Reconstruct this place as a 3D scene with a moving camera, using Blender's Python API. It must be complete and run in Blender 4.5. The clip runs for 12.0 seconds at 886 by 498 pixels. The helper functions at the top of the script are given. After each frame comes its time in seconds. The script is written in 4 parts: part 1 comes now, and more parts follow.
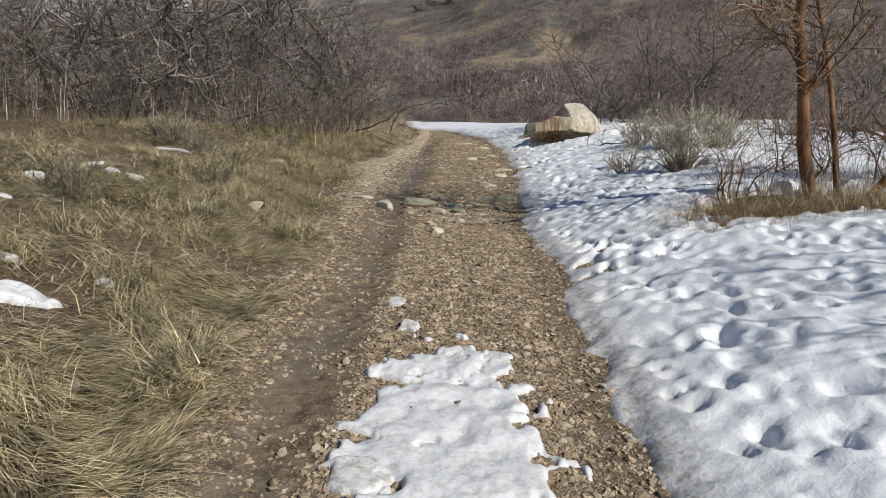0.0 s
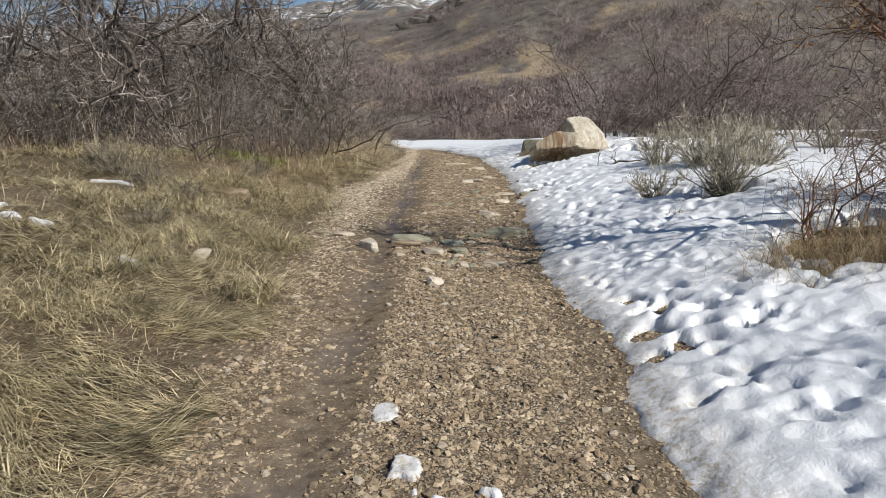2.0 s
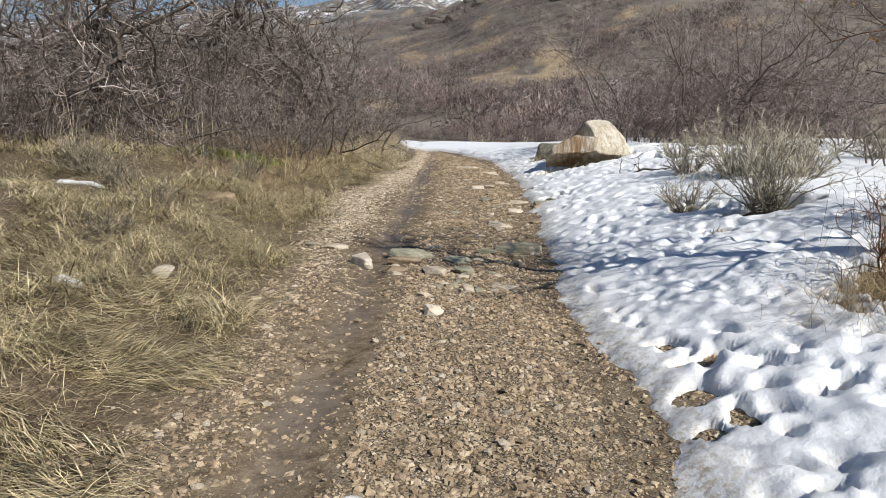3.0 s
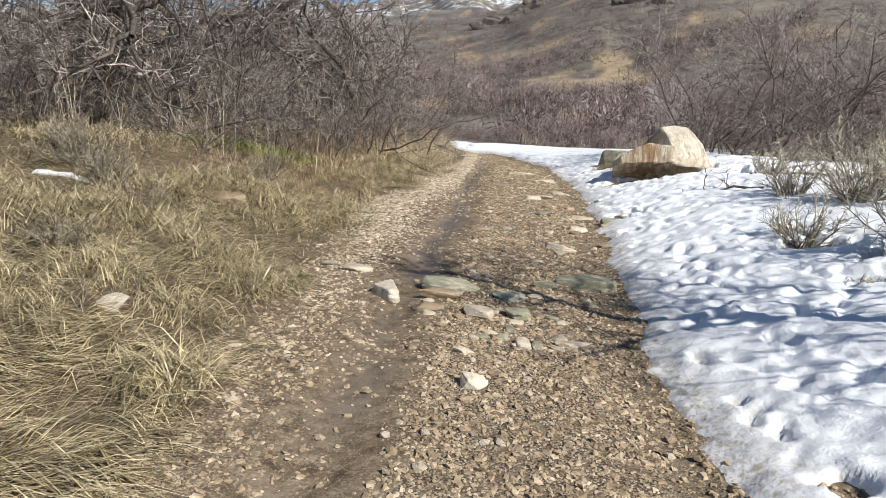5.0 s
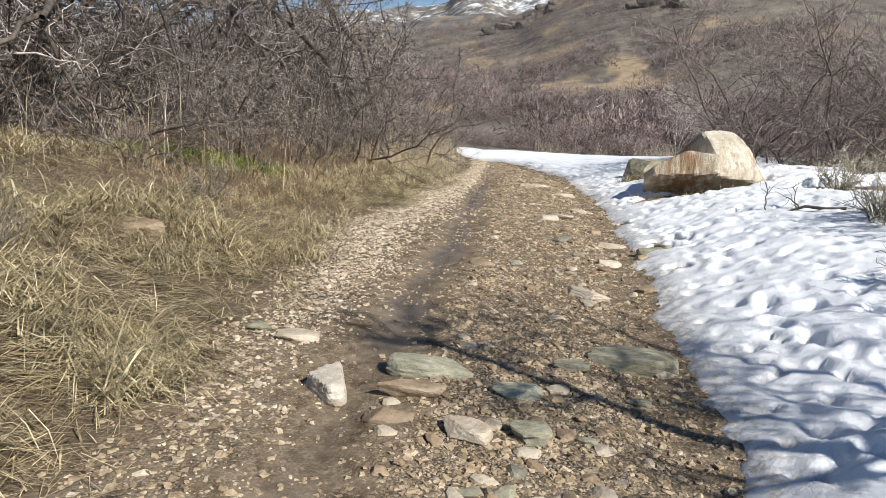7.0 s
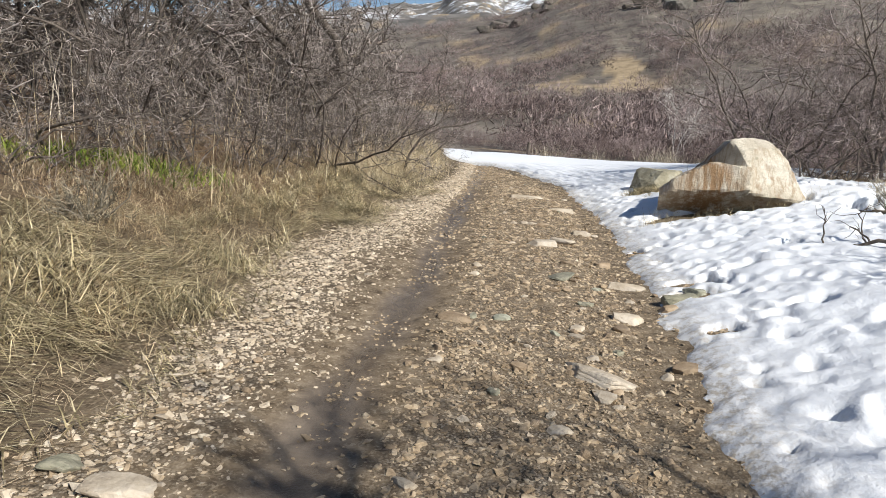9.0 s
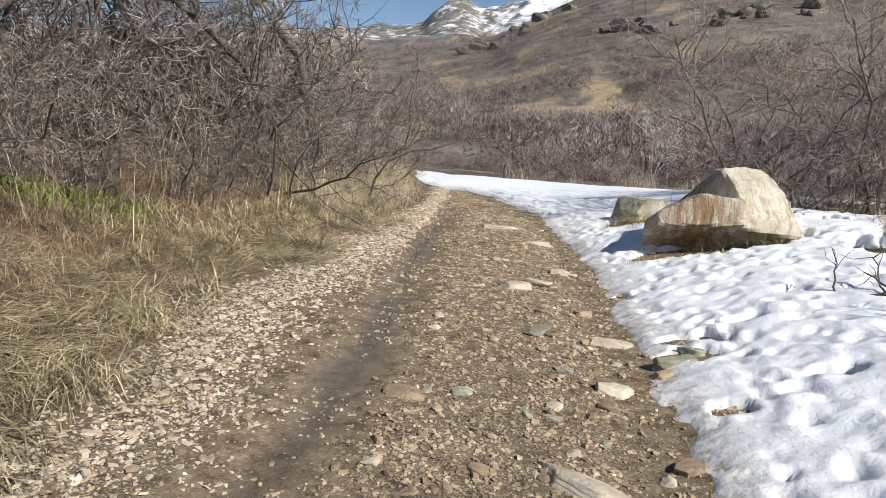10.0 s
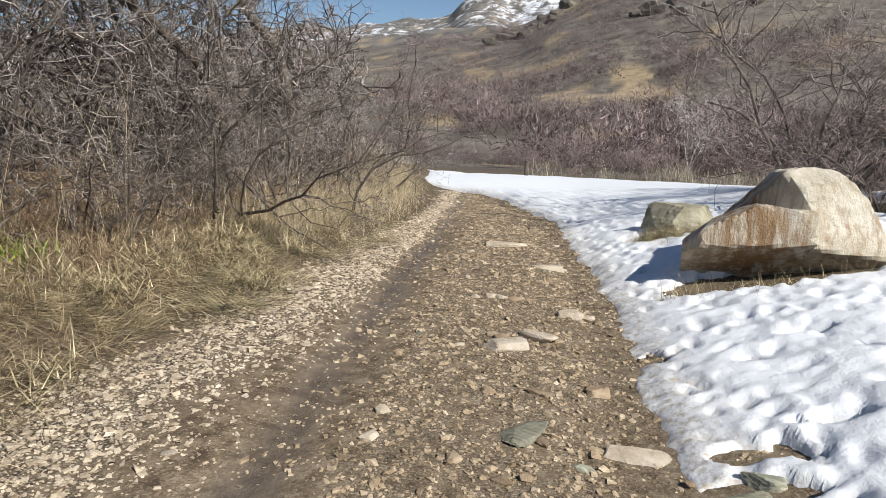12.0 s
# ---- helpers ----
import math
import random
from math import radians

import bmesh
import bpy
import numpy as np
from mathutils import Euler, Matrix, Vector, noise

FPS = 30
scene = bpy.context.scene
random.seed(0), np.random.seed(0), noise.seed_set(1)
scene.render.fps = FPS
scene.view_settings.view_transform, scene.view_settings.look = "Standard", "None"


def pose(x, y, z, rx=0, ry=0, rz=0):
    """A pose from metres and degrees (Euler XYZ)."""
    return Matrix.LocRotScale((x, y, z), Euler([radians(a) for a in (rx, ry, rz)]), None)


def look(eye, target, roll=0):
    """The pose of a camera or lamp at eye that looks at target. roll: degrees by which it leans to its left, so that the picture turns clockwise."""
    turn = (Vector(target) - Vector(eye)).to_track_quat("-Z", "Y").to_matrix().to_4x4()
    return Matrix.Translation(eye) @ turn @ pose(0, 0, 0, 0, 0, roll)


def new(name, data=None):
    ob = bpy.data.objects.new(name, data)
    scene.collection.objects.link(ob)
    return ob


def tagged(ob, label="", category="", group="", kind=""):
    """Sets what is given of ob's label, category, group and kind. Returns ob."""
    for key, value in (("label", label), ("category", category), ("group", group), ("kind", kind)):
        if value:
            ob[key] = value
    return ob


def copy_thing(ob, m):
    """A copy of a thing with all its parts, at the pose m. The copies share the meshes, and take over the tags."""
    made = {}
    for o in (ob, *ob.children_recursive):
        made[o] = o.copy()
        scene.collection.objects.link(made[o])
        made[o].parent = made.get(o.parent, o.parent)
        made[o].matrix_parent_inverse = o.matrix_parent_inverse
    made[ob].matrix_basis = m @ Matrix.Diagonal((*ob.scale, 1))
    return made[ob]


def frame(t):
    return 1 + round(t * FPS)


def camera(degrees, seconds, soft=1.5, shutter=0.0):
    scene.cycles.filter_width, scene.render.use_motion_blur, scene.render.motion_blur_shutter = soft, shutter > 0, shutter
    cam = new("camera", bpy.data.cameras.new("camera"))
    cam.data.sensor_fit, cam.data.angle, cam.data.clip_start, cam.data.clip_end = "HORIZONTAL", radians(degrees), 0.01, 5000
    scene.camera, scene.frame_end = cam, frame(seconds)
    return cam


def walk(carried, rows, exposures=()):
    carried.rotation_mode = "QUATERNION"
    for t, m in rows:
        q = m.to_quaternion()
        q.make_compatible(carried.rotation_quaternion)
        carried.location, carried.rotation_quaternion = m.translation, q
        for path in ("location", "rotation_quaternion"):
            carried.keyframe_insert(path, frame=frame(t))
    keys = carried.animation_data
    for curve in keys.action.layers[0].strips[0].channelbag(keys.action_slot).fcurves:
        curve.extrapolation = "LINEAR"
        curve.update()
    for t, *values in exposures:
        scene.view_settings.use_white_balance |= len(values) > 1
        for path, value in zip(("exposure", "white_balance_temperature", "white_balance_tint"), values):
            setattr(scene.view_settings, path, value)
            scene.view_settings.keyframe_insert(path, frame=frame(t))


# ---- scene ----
cam = camera(64.8, 12.0, soft=0.65)
PATH = [
    (0, (0.199, -0.158, 1.401), (0.109, 1.786, 0.942), 1.1),
    (0.5, (0.171, 0.313, 1.396), (0.059, 2.257, 0.942), 0.5),
    (1, (0.075, 0.745, 1.35), (-0.018, 2.691, 0.897), 1.3),
    (1.5, (0.011, 1.21, 1.325), (-0.061, 3.161, 0.888), 0.4),
    (2, (0.004, 1.699, 1.333), (-0.053, 3.655, 0.921), -0.1),
    (2.5, (0.009, 2.201, 1.328), (-0.022, 4.167, 0.963), -0.1),
    (3, (0.062, 2.689, 1.309), (-0.029, 4.644, 0.899), 0.9),
    (3.5, (0.007, 3.082, 1.274), (-0.165, 5.031, 0.863), 1.5),
    (3.7, (-0.011, 3.272, 1.281), (-0.166, 5.222, 0.864), 2.0),
    (5.3, (-0.048, 4.594, 1.21), (-0.29, 6.536, 0.798), 3.3),
    (5.5, (-0.044, 4.806, 1.209), (-0.296, 6.744, 0.786), 3.3),
    (6, (-0.088, 5.256, 1.152), (-0.346, 7.195, 0.735), 3.3),
    (6.5, (-0.117, 5.785, 1.162), (-0.358, 7.73, 0.764), 2.9),
    (6.7, (-0.105, 6.006, 1.144), (-0.351, 7.951, 0.751), 2.9),
    (8.3, (-0.077, 7.64, 1.14), (-0.372, 9.569, 0.701), 4.0),
    (8.5, (-0.106, 7.778, 1.113), (-0.394, 9.709, 0.679), 4.2),
    (9, (-0.122, 8.205, 1.138), (-0.356, 10.15, 0.738), 4.1),
    (9.5, (-0.069, 8.659, 1.176), (-0.31, 10.612, 0.816), 3.9),
    (10, (-0.071, 9.129, 1.191), (-0.25, 11.091, 0.85), 4.6),
    (10.5, (0.055, 9.617, 1.2), (-0.149, 11.578, 0.865), 4.5),
    (11, (0.077, 10.025, 1.148), (-0.164, 11.983, 0.821), 3.8),
    (11.5, (0.103, 10.505, 1.197), (-0.138, 12.462, 0.86), 2.9),
    (12, (0.233, 10.951, 1.295), (-0.041, 12.898, 0.929), 2.5),
]
walk(cam, [(t, look(eye, target, roll)) for t, eye, target, roll in PATH],
     exposures=((0, -0.25), (1.5, -0.1), (3.5, 0.2), (5.5, 0.36), (9, 0.32), (12, 0.24)))

# ---------- light ----------
SUN_FROM = Vector((0.78, -0.62, 0.0)).normalized()
SUN_EL = radians(40)
sun_way = Vector((SUN_FROM.x * math.cos(SUN_EL), SUN_FROM.y * math.cos(SUN_EL), math.sin(SUN_EL)))
world = bpy.data.worlds.new("sky")
scene.world = world
world.use_nodes = True
wn = world.node_tree.nodes
sky = wn.new("ShaderNodeTexSky")
sky.sky_type, sky.sun_disc = "NISHITA", False
sky.sun_elevation, sky.sun_rotation = SUN_EL, math.atan2(SUN_FROM.x, SUN_FROM.y)
sky.altitude, sky.air_density, sky.dust_density, sky.ozone_density = 2200, 1.1, 0.0, 3.0
wn["Background"].inputs["Strength"].default_value = 0.07
world.node_tree.links.new(sky.outputs[0], wn["Background"].inputs["Color"])
sun = new("sun", bpy.data.lights.new("sun", "SUN"))
sun.data.energy, sun.data.angle, sun.data.color = 4.9, radians(0.53), (1.0, 0.97, 0.905)
sun.matrix_world = look((40 * sun_way.x, 40 * sun_way.y, 40 * sun_way.z), (0, 0, 0))

# ---------- small helpers ----------
RNG = np.random.default_rng(7)


def hash2(ix, iy, seed):
    h = np.sin(ix * 127.1 + iy * 311.7 + seed * 74.7) * 43758.5453
    return h - np.floor(h)


def vnoise(x, y, scale, seed=0):
    """Smooth value noise, -1 to 1, with cells of the given size."""
    x, y = np.asarray(x, float) / scale, np.asarray(y, float) / scale
    ix, iy = np.floor(x), np.floor(y)
    fx, fy = x - ix, y - iy
    fx, fy = fx * fx * (3 - 2 * fx), fy * fy * (3 - 2 * fy)
    a = hash2(ix, iy, seed) * (1 - fx) + hash2(ix + 1, iy, seed) * fx
    b = hash2(ix, iy + 1, seed) * (1 - fx) + hash2(ix + 1, iy + 1, seed) * fx
    return 2 * (a * (1 - fy) + b * fy) - 1


def fbm(x, y, scale, seed=0, octaves=4):
    out, amp = 0.0, 0.5
    for k in range(octaves):
        out = out + amp * vnoise(x, y, scale / 2 ** k, seed + 13 * k)
        amp *= 0.5
    return out


def smooth(a, b, x):
    t = np.clip((np.asarray(x, float) - a) / (b - a), 0, 1)
    return t * t * (3 - 2 * t)


def mesh_of(name, verts, faces, mats, shade=False, attrs=None, slots=None):
    """A mesh from arrays: verts (n, 3), faces (m, 3 or 4)."""
    me = bpy.data.meshes.new(name)
    verts, faces = np.asarray(verts, np.float32), np.asarray(faces, np.int32)
    k = faces.shape[1]
    me.vertices.add(len(verts))
    me.vertices.foreach_set("co", verts.ravel())
    me.loops.add(faces.size)
    me.loops.foreach_set("vertex_index", faces.ravel())
    me.polygons.add(len(faces))
    me.polygons.foreach_set("loop_start", np.arange(0, faces.size, k, dtype=np.int32))
    me.polygons.foreach_set("loop_total", np.full(len(faces), k, np.int32))
    if slots is not None:
        me.polygons.foreach_set("material_index", np.asarray(slots, np.int32))
    me.polygons.foreach_set("use_smooth", np.full(len(faces), bool(shade)))
    me.update(calc_edges=True)
    me.validate()
    for key, values in (attrs or {}).items():
        at = me.attributes.new(key, "FLOAT", "POINT")
        at.data.foreach_set("value", np.asarray(values, np.float32))
    for m in mats if isinstance(mats, (list, tuple)) else [mats]:
        me.materials.append(m)
    return me


def part(name, me, parent, label=""):
    ob = new(name, me)
    ob.parent = parent
    if label:
        ob["label"] = label
    return ob


def grid_faces(rows, cols):
    i = np.arange(rows * cols).reshape(rows, cols)
    return np.stack([i[:-1, :-1], i[:-1, 1:], i[1:, 1:], i[1:, :-1]], -1).reshape(-1, 4)


# ---------- materials ----------
class Nodes:
    """Short hand for a material's node tree."""

    def __init__(self, name, rough=0.9, spec=0.3):
        self.mat = bpy.data.materials.new(name)
        self.mat.use_nodes = True
        self.t = self.mat.node_tree
        self.b = self.t.nodes["Principled BSDF"]
        self.b.inputs["Roughness"].default_value = rough
        self.b.inputs["Specular IOR Level"].default_value = spec

    def put(self, socket, value):
        if isinstance(value, bpy.types.NodeSocket):
            self.t.links.new(value, socket)
        elif isinstance(value, (tuple, list)) and len(value) == 3 and socket.type == "RGBA":
            socket.default_value = (*value, 1)
        else:
            socket.default_value = value

    def coords(self):
        return self.t.nodes.new("ShaderNodeTexCoord").outputs["Object"]

    def scaled(self, vec, s):
        n = self.t.nodes.new("ShaderNodeMapping")
        self.put(n.inputs["Vector"], vec)
        n.inputs["Scale"].default_value = s
        return n.outputs[0]

    def noise(self, scale, detail=4, rough=0.6, vec=None, color=False):
        n = self.t.nodes.new("ShaderNodeTexNoise")
        n.inputs["Scale"].default_value, n.inputs["Detail"].default_value, n.inputs["Roughness"].default_value = scale, detail, rough
        self.put(n.inputs["Vector"], vec if vec is not None else self.coords())
        return n.outputs["Color" if color else "Fac"]

    def voronoi(self, scale, vec=None, out="Distance", feature="F1"):
        n = self.t.nodes.new("ShaderNodeTexVoronoi")
        n.feature = feature
        n.inputs["Scale"].default_value = scale
        self.put(n.inputs["Vector"], vec if vec is not None else self.coords())
        return n.outputs[out]

    def ramp(self, fac, stops):
        n = self.t.nodes.new("ShaderNodeValToRGB")
        e = n.color_ramp.elements
        while len(e) < len(stops):
            e.new(0.5)
        for el, (pos, col) in zip(e, stops):
            el.position = pos
            el.color = (*col, 1) if isinstance(col, tuple) else (col, col, col, 1)
        self.put(n.inputs[0], fac)
        return n.outputs[0]

    def mix(self, fac, a, b, kind="MIX"):
        n = self.t.nodes.new("ShaderNodeMix")
        n.data_type, n.blend_type = "RGBA", kind
        self.put(n.inputs[0], fac)
        self.put(n.inputs[6], a)
        self.put(n.inputs[7], b)
        return n.outputs[2]

    def math(self, op, a, b=0.5):
        n = self.t.nodes.new("ShaderNodeMath")
        n.operation, n.use_clamp = op, op in ("ADD", "MULTIPLY", "SUBTRACT")
        self.put(n.inputs[0], a)
        self.put(n.inputs[1], b)
        return n.outputs[0]

    def attr(self, name):
        n = self.t.nodes.new("ShaderNodeAttribute")
        n.attribute_name = name
        return n.outputs["Fac"]

    def island(self):
        return self.t.nodes.new("ShaderNodeNewGeometry").outputs["Random Per Island"]

    def random(self):
        return self.t.nodes.new("ShaderNodeObjectInfo").outputs["Random"]

    def bump(self, height, strength=0.5, distance=0.01):
        n = self.t.nodes.new("ShaderNodeBump")
        n.inputs["Strength"].default_value, n.inputs["Distance"].default_value = strength, distance
        self.put(n.inputs["Height"], height)
        self.put(self.b.inputs["Normal"], n.outputs[0])

    def done(self, color, rough=None):
        self.put(self.b.inputs["Base Color"], color)
        if rough is not None:
            self.put(self.b.inputs["Roughness"], rough)
        return self.mat


def ground_material():
    n = Nodes("earth")
    co = n.coords()
    big, mid, fine = n.noise(0.9, 4), n.noise(9, 5), n.noise(70, 4)
    mud = n.ramp(mid, [(0.32, (0.07, 0.048, 0.029)), (0.52, (0.16, 0.117, 0.072)), (0.72, (0.28, 0.22, 0.15))])
    pebble = n.ramp(n.voronoi(42, out="Color"), [(0.0, (0.12, 0.085, 0.055)), (0.5, (0.25, 0.19, 0.125)), (1.0, (0.4, 0.33, 0.24))])
    mud = n.mix(n.ramp(n.math("MULTIPLY", fine, n.math("ADD", mid, 0.45)), [(0.42, 0.0), (0.52, 0.7)]), mud, pebble)
    cell = n.ramp(n.voronoi(80, out="Color"), [(0.1, (0.09, 0.065, 0.042)), (0.5, (0.27, 0.21, 0.145)), (0.9, (0.52, 0.45, 0.35))])
    cell = n.mix(n.ramp(n.voronoi(80), [(0.4, 0.0), (0.7, 1.0)]), cell, (0.055, 0.04, 0.026))
    stony = n.math("MULTIPLY", n.attr("stony"), n.ramp(n.noise(6, 4), [(0.4, 0.15), (0.55, 1.0)]))
    mud = n.mix(stony, mud, cell)
    rut = n.ramp(mid, [(0.3, (0.15, 0.118, 0.09)), (0.7, (0.25, 0.2, 0.15))])
    mud = n.mix(n.attr("rut"), mud, rut)
    fibre = n.math("ADD", n.math("MULTIPLY", n.noise(90, 6, 0.75, n.scaled(co, (0.12, 1.0, 1.0))), 0.5), n.math("MULTIPLY", n.noise(70, 6, 0.75, n.scaled(co, (1.0, 0.16, 1.0))), 0.5))
    straw = n.ramp(fibre, [(0.4, (0.03, 0.021, 0.013)), (0.5, (0.11, 0.08, 0.049)), (0.62, (0.36, 0.29, 0.185))])
    straw = n.mix(n.ramp(big, [(0.5, 0.0), (0.75, 0.25)]), straw, (0.12, 0.1, 0.05))
    straw = n.mix(n.ramp(mid, [(0.45, 0.0), (0.62, 0.7)]), straw, (0.1, 0.07, 0.044))
    straw = n.mix(n.attr("litter"), straw, n.ramp(n.noise(26, 6, 0.75), [(0.35, (0.05, 0.032, 0.02)), (0.52, (0.15, 0.092, 0.052)), (0.68, (0.3, 0.2, 0.12))]))
    near = n.mix(n.attr("trail"), straw, mud)
    hillmix = n.noise(0.11, 6, 0.7)
    hill = n.ramp(hillmix, [(0.32, (0.105, 0.09, 0.076)), (0.5, (0.175, 0.152, 0.125)), (0.68, (0.255, 0.225, 0.17))])
    bushy = n.ramp(n.noise(0.26, 7, 0.78), [(0.45, 0.0), (0.56, 1.0)])
    hill = n.mix(n.math("MULTIPLY", bushy, n.ramp(n.noise(0.06, 4), [(0.38, 0.25), (0.55, 1.0)])), hill, n.ramp(n.noise(0.5, 3), [(0.35, (0.045, 0.036, 0.032)), (0.65, (0.13, 0.105, 0.095))]))
    rocks = n.ramp(n.noise(0.05, 8, 0.75), [(0.35, (0.07, 0.065, 0.06)), (0.6, (0.2, 0.185, 0.17))])
    hill = n.mix(n.attr("crag"), hill, rocks)
    tan = n.ramp(n.noise(0.6, 5), [(0.3, (0.22, 0.165, 0.1)), (0.7, (0.42, 0.325, 0.21))])
    hill = n.mix(n.attr("tan"), hill, tan)
    snowy = n.ramp(n.math("ADD", n.math("MULTIPLY", n.attr("white"), 0.75), n.math("MULTIPLY", n.noise(0.035, 9, 0.78), 0.55)), [(0.735, 0.0), (0.785, 1.0)])
    hill = n.mix(snowy, hill, (0.8, 0.82, 0.86))
    col = n.mix(n.attr("far"), near, hill)
    rough = n.mix(n.attr("rut"), (0.95, 0.95, 0.95), n.ramp(n.noise(2.6, 5), [(0.42, 0.22), (0.6, 0.75)]))
    col = n.mix(n.math("MULTIPLY", n.attr("wet"), 0.55), col, (0.06, 0.048, 0.038))
    rough = n.mix(n.attr("wet"), rough, (0.13, 0.13, 0.13))
    n.bump(n.math("ADD", n.math("MULTIPLY", fine, 0.5), n.math("SUBTRACT", n.math("MULTIPLY", mid, 0.6), n.math("MULTIPLY", stony, n.math("MULTIPLY", n.voronoi(80), 0.35)))), 0.7, 0.025)
    return n.done(col, rough)


def snow_material():
    n = Nodes("snow", 0.55, 0.3)
    g = n.noise(2.2, 5)
    dirty = n.attr("dirt")
    spots = n.ramp(n.noise(17, 7, 0.72), [(0.46, 0.0), (0.68, 1.0)])
    col = n.mix(n.math("MULTIPLY", g, 0.4), (0.835, 0.85, 0.87), (0.77, 0.79, 0.82))
    col = n.mix(n.math("MULTIPLY", dirty, n.math("ADD", spots, 0.3)), col, (0.44, 0.385, 0.31))
    col = n.mix(n.ramp(n.noise(55, 5, 0.7), [(0.7, 0.0), (0.76, 0.5)]), col, (0.3, 0.25, 0.19))
    n.b.inputs["Subsurface Weight"].default_value = 0.25
    n.b.inputs["Subsurface Radius"].default_value = (1.0, 1.0, 1.05)
    n.b.inputs["Subsurface Scale"].default_value = 0.025
    n.bump(n.math("ADD", n.math("MULTIPLY", n.noise(8, 6, 0.68), 0.8), n.math("MULTIPLY", n.noise(35, 4, 0.7), 0.08)), 0.55, 0.045)
    return n.done(col)


def stone_material(name, dark, mid, light, scale=6.0, streak=(1, 1, 1), island=False, vary=0.85):
    n = Nodes(name, 0.85, 0.35)
    vec = n.scaled(n.coords(), streak)
    base = n.ramp(n.noise(scale, 8, 0.68, vec), [(0.3, dark), (0.5, mid), (0.72, light)])
    base = n.mix(n.ramp(n.noise(scale * 7, 4), [(0.55, 0.0), (0.75, 0.5)]), base, dark)
    rnd = n.island() if island else n.random()
    base = n.mix(vary, base, n.ramp(rnd, [(0.0, (0.62, 0.56, 0.5)), (0.4, (0.95, 0.85, 0.72)), (0.75, (1.1, 1.0, 0.88)), (1.0, (1.3, 1.24, 1.15))]), "MULTIPLY")
    n.bump(n.noise(scale * 5, 7, 0.7), 0.55, 0.02)
    return n.done(base)


def blade_material(name, a, b, c):
    n = Nodes(name, 0.75, 0.25)
    base = n.ramp(n.island(), [(0.0, a), (0.5, b), (1.0, c)])
    base = n.mix(n.ramp(n.noise(0.8, 3), [(0.4, 0.0), (0.7, 0.35)]), base, a)
    tone = n.ramp(n.noise(5.5, 4, 0.65), [(0.36, 0.4), (0.5, 1.05), (0.64, 1.65)])
    return n.done(n.mix(1.0, base, tone, "MULTIPLY"))


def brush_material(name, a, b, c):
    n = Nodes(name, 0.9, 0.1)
    # tone holds each bush's own colour, plus painted shade where brush() sets it
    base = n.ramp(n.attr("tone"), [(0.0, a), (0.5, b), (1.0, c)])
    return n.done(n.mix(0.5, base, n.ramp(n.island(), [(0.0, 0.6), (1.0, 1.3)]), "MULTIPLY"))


def bark_material(name, dark, light, scale=14):
    n = Nodes(name, 0.9, 0.2)
    g = n.noise(scale, 6, 0.7, n.scaled(n.coords(), (1, 1, 0.3)))
    n.bump(g, 0.9, 0.02)
    return n.done(n.ramp(g, [(0.35, dark), (0.62, light)]))


EARTH, SNOW = ground_material(), snow_material()
PALEGRAVEL = stone_material("pale_gravel", (0.3, 0.25, 0.19), (0.56, 0.5, 0.41), (0.72, 0.67, 0.58), 9, island=True)
GRAVEL = stone_material("gravel", (0.2, 0.155, 0.105), (0.4, 0.33, 0.238), (0.7, 0.62, 0.5), 9, island=True)
PALE = stone_material("pale_stone", (0.32, 0.265, 0.195), (0.52, 0.455, 0.365), (0.67, 0.615, 0.53), 7, vary=0.4)
GREEN = stone_material("green_slate", (0.15, 0.155, 0.125), (0.28, 0.29, 0.235), (0.46, 0.46, 0.39), 6, (1, 6, 6))
WHITE = stone_material("white_stone", (0.38, 0.32, 0.245), (0.6, 0.54, 0.45), (0.74, 0.69, 0.6), 14, vary=0.3)
TANROCK = stone_material("tan_stone", (0.2, 0.15, 0.1), (0.36, 0.29, 0.21), (0.5, 0.43, 0.34), 7)
STRAW = blade_material("dry_grass", (0.1, 0.077, 0.038), (0.39, 0.32, 0.178), (0.76, 0.65, 0.43))
RUSSET = blade_material("russet_grass", (0.14, 0.095, 0.056), (0.34, 0.255, 0.16), (0.55, 0.445, 0.3))
BANKGRASS = blade_material("bank_grass", (0.14, 0.09, 0.045), (0.36, 0.265, 0.15), (0.6, 0.48, 0.3))
REED = blade_material("pale_reed", (0.36, 0.285, 0.17), (0.58, 0.48, 0.32), (0.75, 0.65, 0.46))
SAPLING = blade_material("sapling_bark", (0.22, 0.18, 0.13), (0.4, 0.34, 0.26), (0.58, 0.52, 0.42))
MOSS = blade_material("green_moss", (0.06, 0.1, 0.012), (0.16, 0.22, 0.025), (0.3, 0.34, 0.05))
SAGE = blade_material("sage_twig", (0.2, 0.17, 0.125), (0.37, 0.33, 0.25), (0.56, 0.51, 0.41))
BARK = bark_material("oak_bark", (0.04, 0.032, 0.027), (0.17, 0.14, 0.115))
REDBARK = bark_material("red_bark", (0.04, 0.028, 0.02), (0.3, 0.15, 0.07), 9)
TWIG = blade_material("grey_twig", (0.035, 0.026, 0.02), (0.17, 0.137, 0.117), (0.62, 0.545, 0.5))
REDTWIG = blade_material("red_twig", (0.045, 0.03, 0.02), (0.18, 0.12, 0.08), (0.42, 0.31, 0.23))
SOFTWIG = blade_material("mauve_twig", (0.1, 0.075, 0.066), (0.28, 0.22, 0.2), (0.54, 0.465, 0.43))
GREYBARK = bark_material("grey_bark", (0.07, 0.055, 0.046), (0.25, 0.205, 0.17))
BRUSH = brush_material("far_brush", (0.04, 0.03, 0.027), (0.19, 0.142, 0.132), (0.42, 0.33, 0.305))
LEAF = blade_material("dead_leaf", (0.2, 0.1, 0.03), (0.36, 0.21, 0.07), (0.5, 0.33, 0.14))

